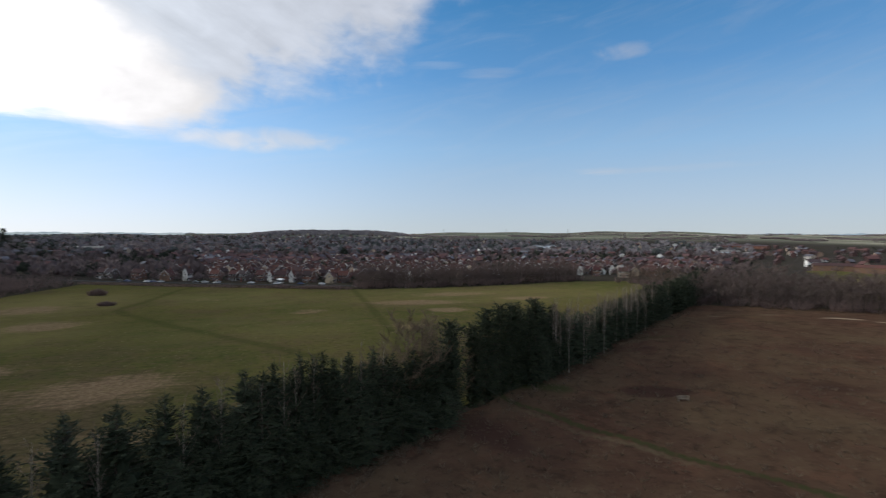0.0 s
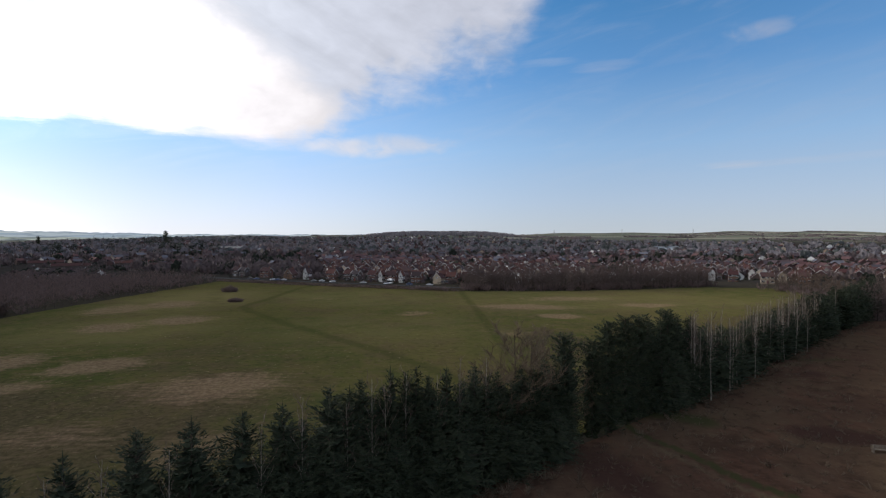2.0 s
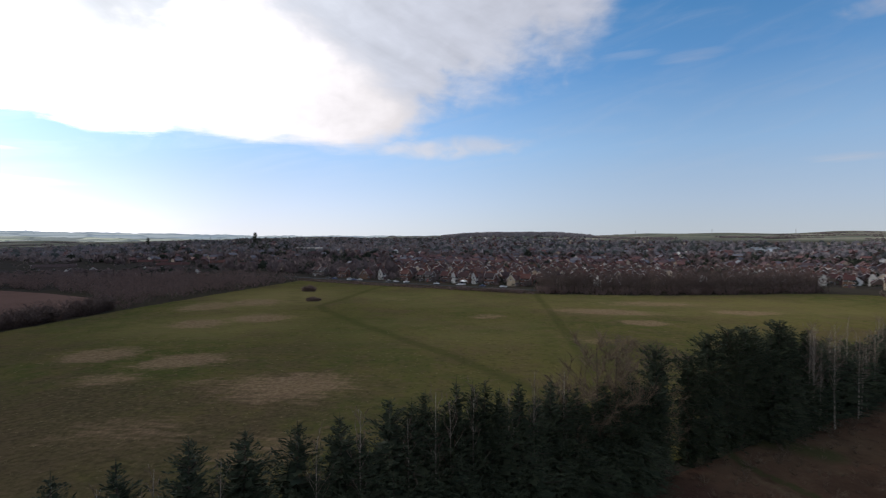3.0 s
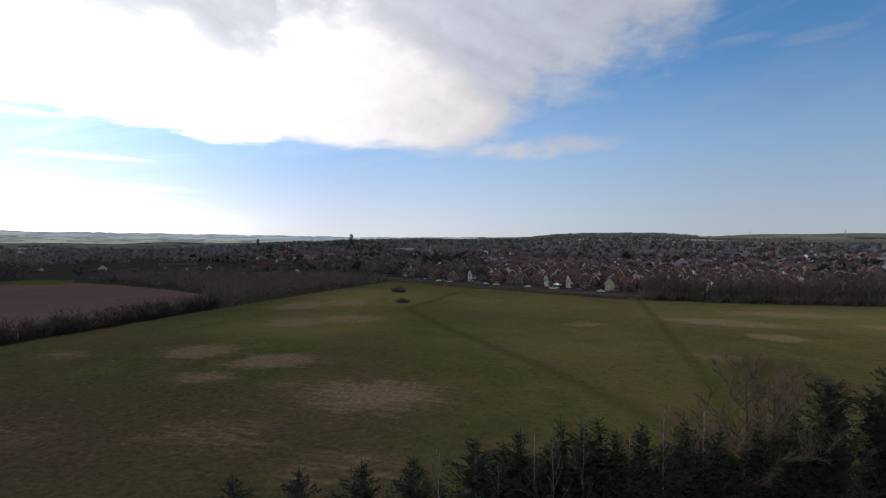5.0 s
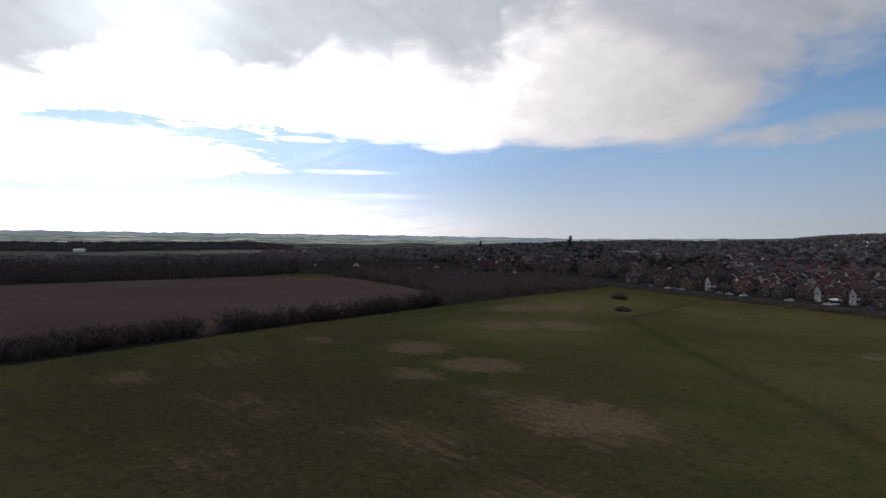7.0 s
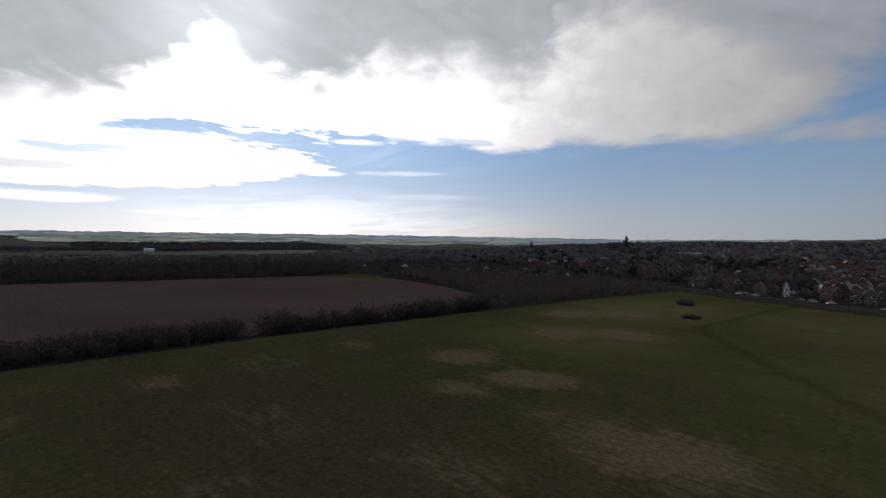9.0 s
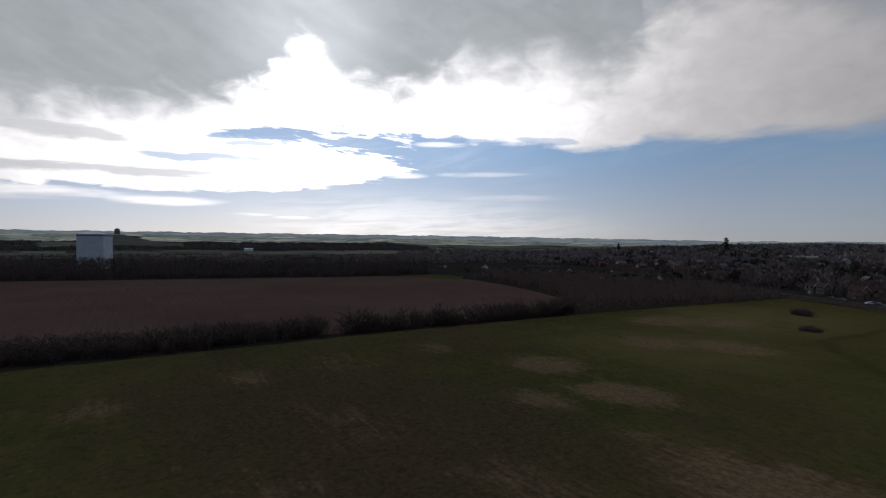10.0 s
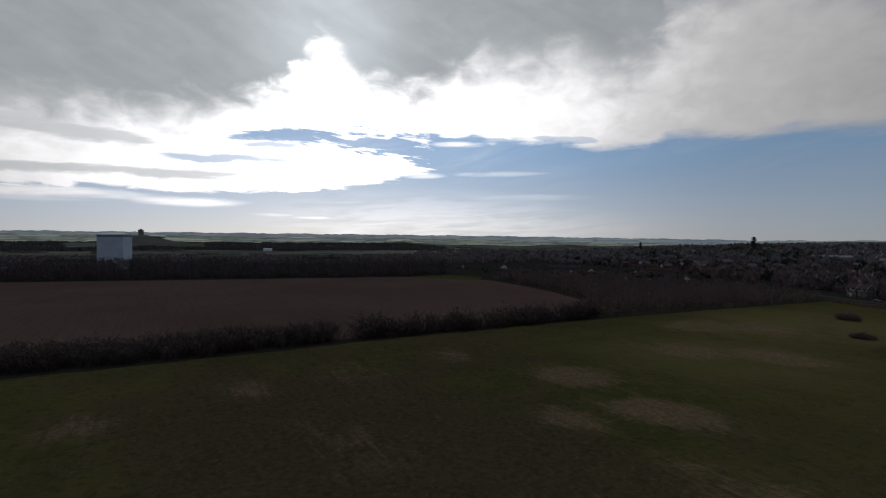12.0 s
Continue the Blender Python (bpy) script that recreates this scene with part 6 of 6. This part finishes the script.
def build_landmarks():
    # the tall pale warehouse beyond the far wood
    store = new("high_bay_warehouse")
    tagged(store, "tall windowless pale grey warehouse behind the wood", "warehouse")
    body = Shape()
    body.box(-13, -9, 0, 13, 9, 36.8, 0)
    part("wall", body.mesh("wall", [MAT["cladding"]]), store)
    band = Shape()
    band.box(-13.15, -9.15, 35.0, 13.15, 9.15, 37.0, 0)
    band_ = part("louvre_band", band.mesh("louvre_band", [MAT["cladding"]]), store, "pale band of dark openings under the roof")
    slot = Shape()
    slot.box(-0.75, -0.06, 35.2, 0.75, 0.06, 36.7, 0)
    slot_me = slot.mesh("louvre", [MAT["louvre"]])
    for k in range(11):
        part("louvre", slot_me, band_, "dark louvred opening", m=pose(-11.8 + 2.36 * k, -9.15, 0))
    for k in range(7):
        part("louvre", slot_me, band_, "dark louvred opening", m=pose(13.15, -7.4 + 2.45 * k, 0, 0, 0, 90))
    top = Shape()
    top.box(-13.6, -9.6, 37.0, 13.6, 9.6, 37.8, 0)
    top.v += [(-13.6, -9.6, 37.8), (13.6, -9.6, 37.8), (13.6, 9.6, 37.8), (-13.6, 9.6, 37.8), (-13.6, 0, 39.0), (13.6, 0, 39.0)]
    top.f += [tuple(8 + i for i in f) for f in ((0, 1, 5, 4), (2, 3, 4, 5), (1, 2, 5), (3, 0, 4))]
    top.k += [0] * 4
    part("roof", top.mesh("roof", [MAT["cladding"]]), store)
    for k in range(7):
        rib = Shape()
        rib.box(-0.12, -0.1, 0, 0.12, 0.1, 34, 0)
        part("rib", rib.mesh("rib", [MAT["cladding"]]), store, m=pose(-12.9 + 4.3 * k, -9.08, 0))
    store.matrix_basis = pose(-649.7, -0.9, 0, 0, 0, 65)
    # tower block on the far slope
    block = new("tower_block")
    tagged(block, "dark square tower block on the distant slope", "building")
    az0, far = radians(91.2), 2600
    x, y = -16 - far * math.sin(az0), 33 + far * math.cos(az0)
    b = Shape()
    want = 30 + far * math.tan(radians(1.3))
    b.box(-10, -10, float(height(x, y)) - want + 35.5, 10, 10, 32, 0)
    part("wall", b.mesh("wall", [MAT["concrete"]]), block)
    b = Shape()
    b.box(-5, -5, 32, 5, 5, 36, 0)
    part("roof", b.mesh("roof", [MAT["concrete"]]), block)
    for lv in range(8):
        s = Shape()
        s.box(-9, -10.1, 2 + lv * 3.7, 9, -9.9, 3.6 + lv * 3.7, 0)
        part("window", s.mesh("window", [MAT["glass"]]), block, m=pose(0, 0, 0, 0, 0, 90))
    block.matrix_basis = pose(x, y, want - 36, 0, 0, 8)
    # long low sheds at the edges of the town
    for k, (az, far, w, d, h, wall, roof, label) in enumerate((
            (-47, 1150, 90, 30, 6, "brick_red", "far_roof", "long red-brick factory shed"), (-54.6, 560, 30, 12, 5, "brick_brown", "roof", "long brown-brick school block with a tiled roof"),
            (-57.5, 540, 24, 12, 5, "brick_brown", "roof", "brown-brick school block beside a longer one"), (-46, 900, 26, 16, 5, "cladding", "concrete", "pale flat industrial unit"),
            (21.5, 900, 46, 14, 6, "concrete", "concrete", "long pale shed among bare trees"), (78.2, 1685, 26, 12, 7, "white", "cladding", "long white shed on the low ground"),
            (-27, 1080, 44, 20, 5, "cladding", "grey_clad", "pale flat-roofed store in the town"), (97.5, 600, 22, 10, 5, "white", "cladding", "low white shed by the tall warehouse"))):
        x, y = -far * math.sin(radians(az)), far * math.cos(radians(az))
        shed = new("shed")
        tagged(shed, label, "building")
        wl, rf = house_parts(w, d, h, h + 2.2)
        part("wall", wl.mesh("wall", [MAT[wall], MAT[wall]]), shed)
        part("roof", rf.mesh("roof", [MAT[roof]]), shed)
        shed.matrix_basis = pose(x, y, float(height(x, y)) - 0.1, 0, 0, az + (8 if k % 2 else -14))
    # pylons on the skyline
    legs = Shape()
    top = Vector((0, 0, 40))
    for sx, sy in ((-1, -1), (1, -1), (1, 1), (-1, 1)):
        legs.tube([Vector((3.5 * sx, 3.5 * sy, 0)), Vector((0.8 * sx, 0.8 * sy, 28)), top], [0.35, 0.3, 0.2], 4, 0)
    for zz in (6, 12, 18, 24):
        r = 3.5 - 2.7 * zz / 28
        for sx in (-1, 1):
            legs.tube([Vector((-r, sx * r, zz)), Vector((r, sx * r, zz + 5))], [0.15, 0.15], 3, 0)
    arms = Shape()
    for zz, r in ((26, 7), (31, 8.5), (36, 6)):
        arms.tube([Vector((-r, 0, zz)), Vector((0, 0, zz + 1.2)), Vector((r, 0, zz))], [0.2, 0.4, 0.2], 4, 0)
    pylon = new("pylon")
    tagged(pylon, "grey steel lattice electricity pylon on the skyline", "pylon", "pylons on the skyline")
    part("lattice", legs.mesh("lattice", [MAT["steel"]]), pylon)
    part("arms", arms.mesh("arms", [MAT["steel"]]), pylon)
    for n, az in enumerate((-15.2, -22.5, -29.5)):
        far = 3300
        x, y = -far * math.sin(radians(az)), far * math.cos(radians(az))
        ob = copy_thing(pylon, pose(x, y, float(height(x, y)), 0, 0, 30)) if n else pylon
        ob.matrix_basis = pose(x, y, float(height(x, y)) - 0.2, 0, 0, 30)


build_landmarks()


def build_street():
    # road and its kerb before the houses
    line = [(-175, 385), (-141, 364), (-82, 336), (-28, 312), (30, 286)]
    for name, off, w, z, mat, label in (("road", 3.0, 5.0, 0.04, "tarmac", "narrow tarmac road before the houses"),):
        v, f = [], []
        for x, y in line:
            v += [(x - 0.4 * w / 2, y - 0.91 * w / 2 + off, z), (x + 0.4 * w / 2, y + 0.91 * w / 2 + off, z)]
        f = [(2 * k, 2 * k + 2, 2 * k + 3, 2 * k + 1) for k in range(len(line) - 1)]
        tagged(new(name, mesh_from(name, v, f, [MAT[mat]])), label, "road", kind="structure")
    # boarded fence along the meadow's edge
    fence = new("garden_fence")
    tagged(fence, "weathered dark timber fence along the meadow edge", "fence")
    panel, post = Shape(), Shape()
    b_ = []
    for k in range(13):
        b_ += [(-1.2 + 0.2 * k, 0.02 * (k % 2)), (-1.2 + 0.2 * k + 0.02, 0.02 * ((k + 1) % 2))]
    panel.v = [(x, y, z) for z in (0.05, 1.5) for x, y in b_] + [(x, y + 0.05, z) for z in (0.05, 1.5) for x, y in b_]
    k = len(b_)
    for i in range(k - 1):
        panel.f += [(i, i + 1, k + i + 1, k + i), (2 * k + i + 1, 2 * k + i, 3 * k + i, 3 * k + i + 1), (k + i, k + i + 1, 3 * k + i + 1, 3 * k + i)]
    panel.k = [0] * len(panel.f)
    post.box(-0.06, -0.06, 0, 0.06, 0.06, 1.65, 0)
    panel_me, post_me = panel.mesh("fence_panel", [MAT["fence"]]), post.mesh("fence_post", [MAT["fence"]])
    for x, y in along([(-141, 347), (-82, 318), (-28, 294.5), (22, 274)], 2.55):
        part("fence_panel", panel_me, fence, m=pose(x, y, 0, 0, 0, -25))
        part("fence_post", post_me, fence, m=pose(x + 1.16, y - 0.53, 0, 0, 0, -25))
    # parked cars
    body = Shape()
    prof = [(-2.1, 0.35), (-2.1, 0.8), (-1.3, 0.92), (-0.7, 1.42), (0.9, 1.42), (1.6, 0.95), (2.1, 0.85), (2.1, 0.35)]
    for y in (-0.85, 0.85):
        body.v += [(x, y * (0.86 if z > 1.2 else 1.0), z) for x, z in prof]
    k = len(prof)
    body.f = [tuple(range(k - 1, -1, -1)), tuple(range(k, 2 * k))] + [(i, (i + 1) % k, k + (i + 1) % k, k + i) for i in range(k)]
    body.k = [0] * len(body.f)
    panes = []
    for sy in (-1, 1):
        panes.append(("side_window", [(-1.15, sy * 0.87, 0.95), (1.4, sy * 0.87, 0.95), (0.85, sy * 0.76, 1.36), (-0.68, sy * 0.76, 1.36)]))
    for nm, xa, za, xb, zb in (("rear_window", -1.33, 0.95, -0.74, 1.39), ("windscreen", 1.57, 0.99, 0.95, 1.39)):
        panes.append((nm, [(xa, -0.75, za), (xa, 0.75, za), (xb, 0.68, zb), (xb, -0.68, zb)]))
    wheel = Shape()
    wheel.tube([Vector((0, -0.1, 0)), Vector((0, 0.1, 0))], [0.32, 0.32], 12, 0)
    wheel.f += [tuple(range(12)), tuple(range(23, 11, -1))]
    wheel.k += [0, 0]
    car = new("car")
    tagged(car, "hatchback car parked on the road before the houses", "car", "parked cars")
    part("body", body.mesh("body", [MAT["paint"]]), car)
    for nm, corners in panes:
        part(nm, mesh_from(nm, corners, [(0, 1, 2, 3)], [MAT["glass"]]), car)
    wm = wheel.mesh("wheel", [MAT["rubber"]])
    rim = Shape()
    rim.tube([Vector((0, -0.02, 0)), Vector((0, 0.02, 0))], [0.2, 0.2], 10, 0)
    rim.f += [tuple(range(10)), tuple(range(19, 9, -1))]
    rim.k += [0, 0]
    rim_me = rim.mesh("rim", [MAT["steel"]])
    for x in (-1.3, 1.3):
        for y in (-0.78, 0.78):
            tyre = part("wheel", wm, car, m=pose(x, y, 0.32))
            part("rim", rim_me, tyre, "silver wheel rim", m=pose(0, 0.11 if y > 0 else -0.11, 0))
    rng = random.Random(3)
    spots = [(-128, 363), (-122, 360), (-108, 353), (-104, 351), (-99, 349), (-76, 340), (-70, 337.5), (-62, 334), (-40, 324), (-24, 317), (-9, 311), (4, 306)]
    for n, (x, y) in enumerate(spots):
        m = pose(x, y, 0.05, 0, 0, -25 + rng.choice((0, 0, 65, 180)))
        ob = copy_thing(car, m) if n else car
        ob.matrix_basis = m
    # old bench in the scrub
    bench = new("timber_bench")
    tagged(bench, "bleached timber bench standing in dead scrub", "bench")
    for nm, q in (("seat", (-1.1, -0.25, 0.42, 1.1, 0.25, 0.5)), ("backrest", (-1.1, 0.22, 0.55, 1.1, 0.28, 1.0)), ("leg", (-1.0, -0.22, 0, -0.85, 0.27, 0.95)), ("leg", (0.85, -0.22, 0, 1.0, 0.27, 0.95))):
        s = Shape()
        s.box(*q, 0)
        part(nm, s.mesh(nm, [MAT["timber"]]), bench)
    bench.matrix_basis = pose(63, 61.8, 0.3, 0, 0, -15)


build_street()


def build_growth():
    """Tussocks in the meadow and dead stalks in the scrub."""
    rng = random.Random(17)

    def tuft(blades, tall, lean, width):
        s = Shape()
        for n in range(blades):
            a = rng.uniform(0, 6.3)
            p = Vector((math.cos(a), math.sin(a), 0)) * rng.uniform(0, 0.25)
            s.blade(p, Vector((math.cos(a) * lean, math.sin(a) * lean, tall)) * rng.uniform(0.6, 1.1), width, 0, rng.uniform(0, 3))
        return s

    herd = Herd([tuft(7, 0.1, 0.45, 0.09) for _ in range(4)])
    count = 0
    while count < 3000:
        x, y = rng.uniform(-165, 60), rng.uniform(-8, 170)
        if rng.random() > 1.3 - math.hypot(x + 15, y - 35) / 130 or not inside(np.array([x]), np.array([y]), MEADOW)[0]:
            continue
        herd.add(rng.randrange(4), x, y, float(swell(x, y, 0.2, 0.12)) - 0.01, rng.uniform(0, 6.3), rng.uniform(0.4, 1.0))
        count += 1
    herd.done("meadow_tussocks", [MAT["straw"]], "rough grass tussocks over the meadow", "grass")
    herd = Herd([tuft(11, 0.45, 0.45, 0.07) for _ in range(4)] + [shrub(rng, 0.8, 1.8, 6, 5, 0.05) for _ in range(3)])
    count = 0
    while count < 6000:
        x, y = rng.uniform(-60, 220), rng.uniform(-30, 170)
        near = math.hypot(x - 30, y - 45)
        if rng.random() > 1.4 - near / 110 or not inside(np.array([x]), np.array([y]), SCRUB)[0] or near_line(np.array([x]), np.array([y]), SCRUB_PATH)[0] < 1.5:
            continue
        herd.add(rng.randrange(4) if rng.random() < 0.75 else 4 + rng.randrange(3), x, y, float(swell(x, y, 0.32, 0.25)) - 0.02, rng.uniform(0, 6.3), rng.uniform(0.4, 1.1))
        count += 1
    herd.done("scrub_growth", [MAT["dead"]], "dead bracken, bramble and grass stalks", "scrub")
    brambles = Herd([shrub(rng, 1.6, 2.4, 12, 9, 0.07) for _ in range(4)])
    for x, y in along([(-30, 31.5), (17, 62.5)], 0.9) + along([(30, 70), (60, 92), (110, 130), (150, 160)], 2.2):
        drop = abs(rng.gauss(0, 2.6)) + 1.6
        brambles.add(rng.randrange(4), x + drop * 0.55, y - drop * 0.83, 0.25, rng.uniform(0, 6.3), rng.uniform(0.5, 1.0) * (1.15 - 0.08 * drop), rng.uniform(0.35, 0.85))
    brambles.done("row_brambles", [MAT["dead"]], "bleached brambles along the foot of the spruce row", "shrubs")


build_growth()
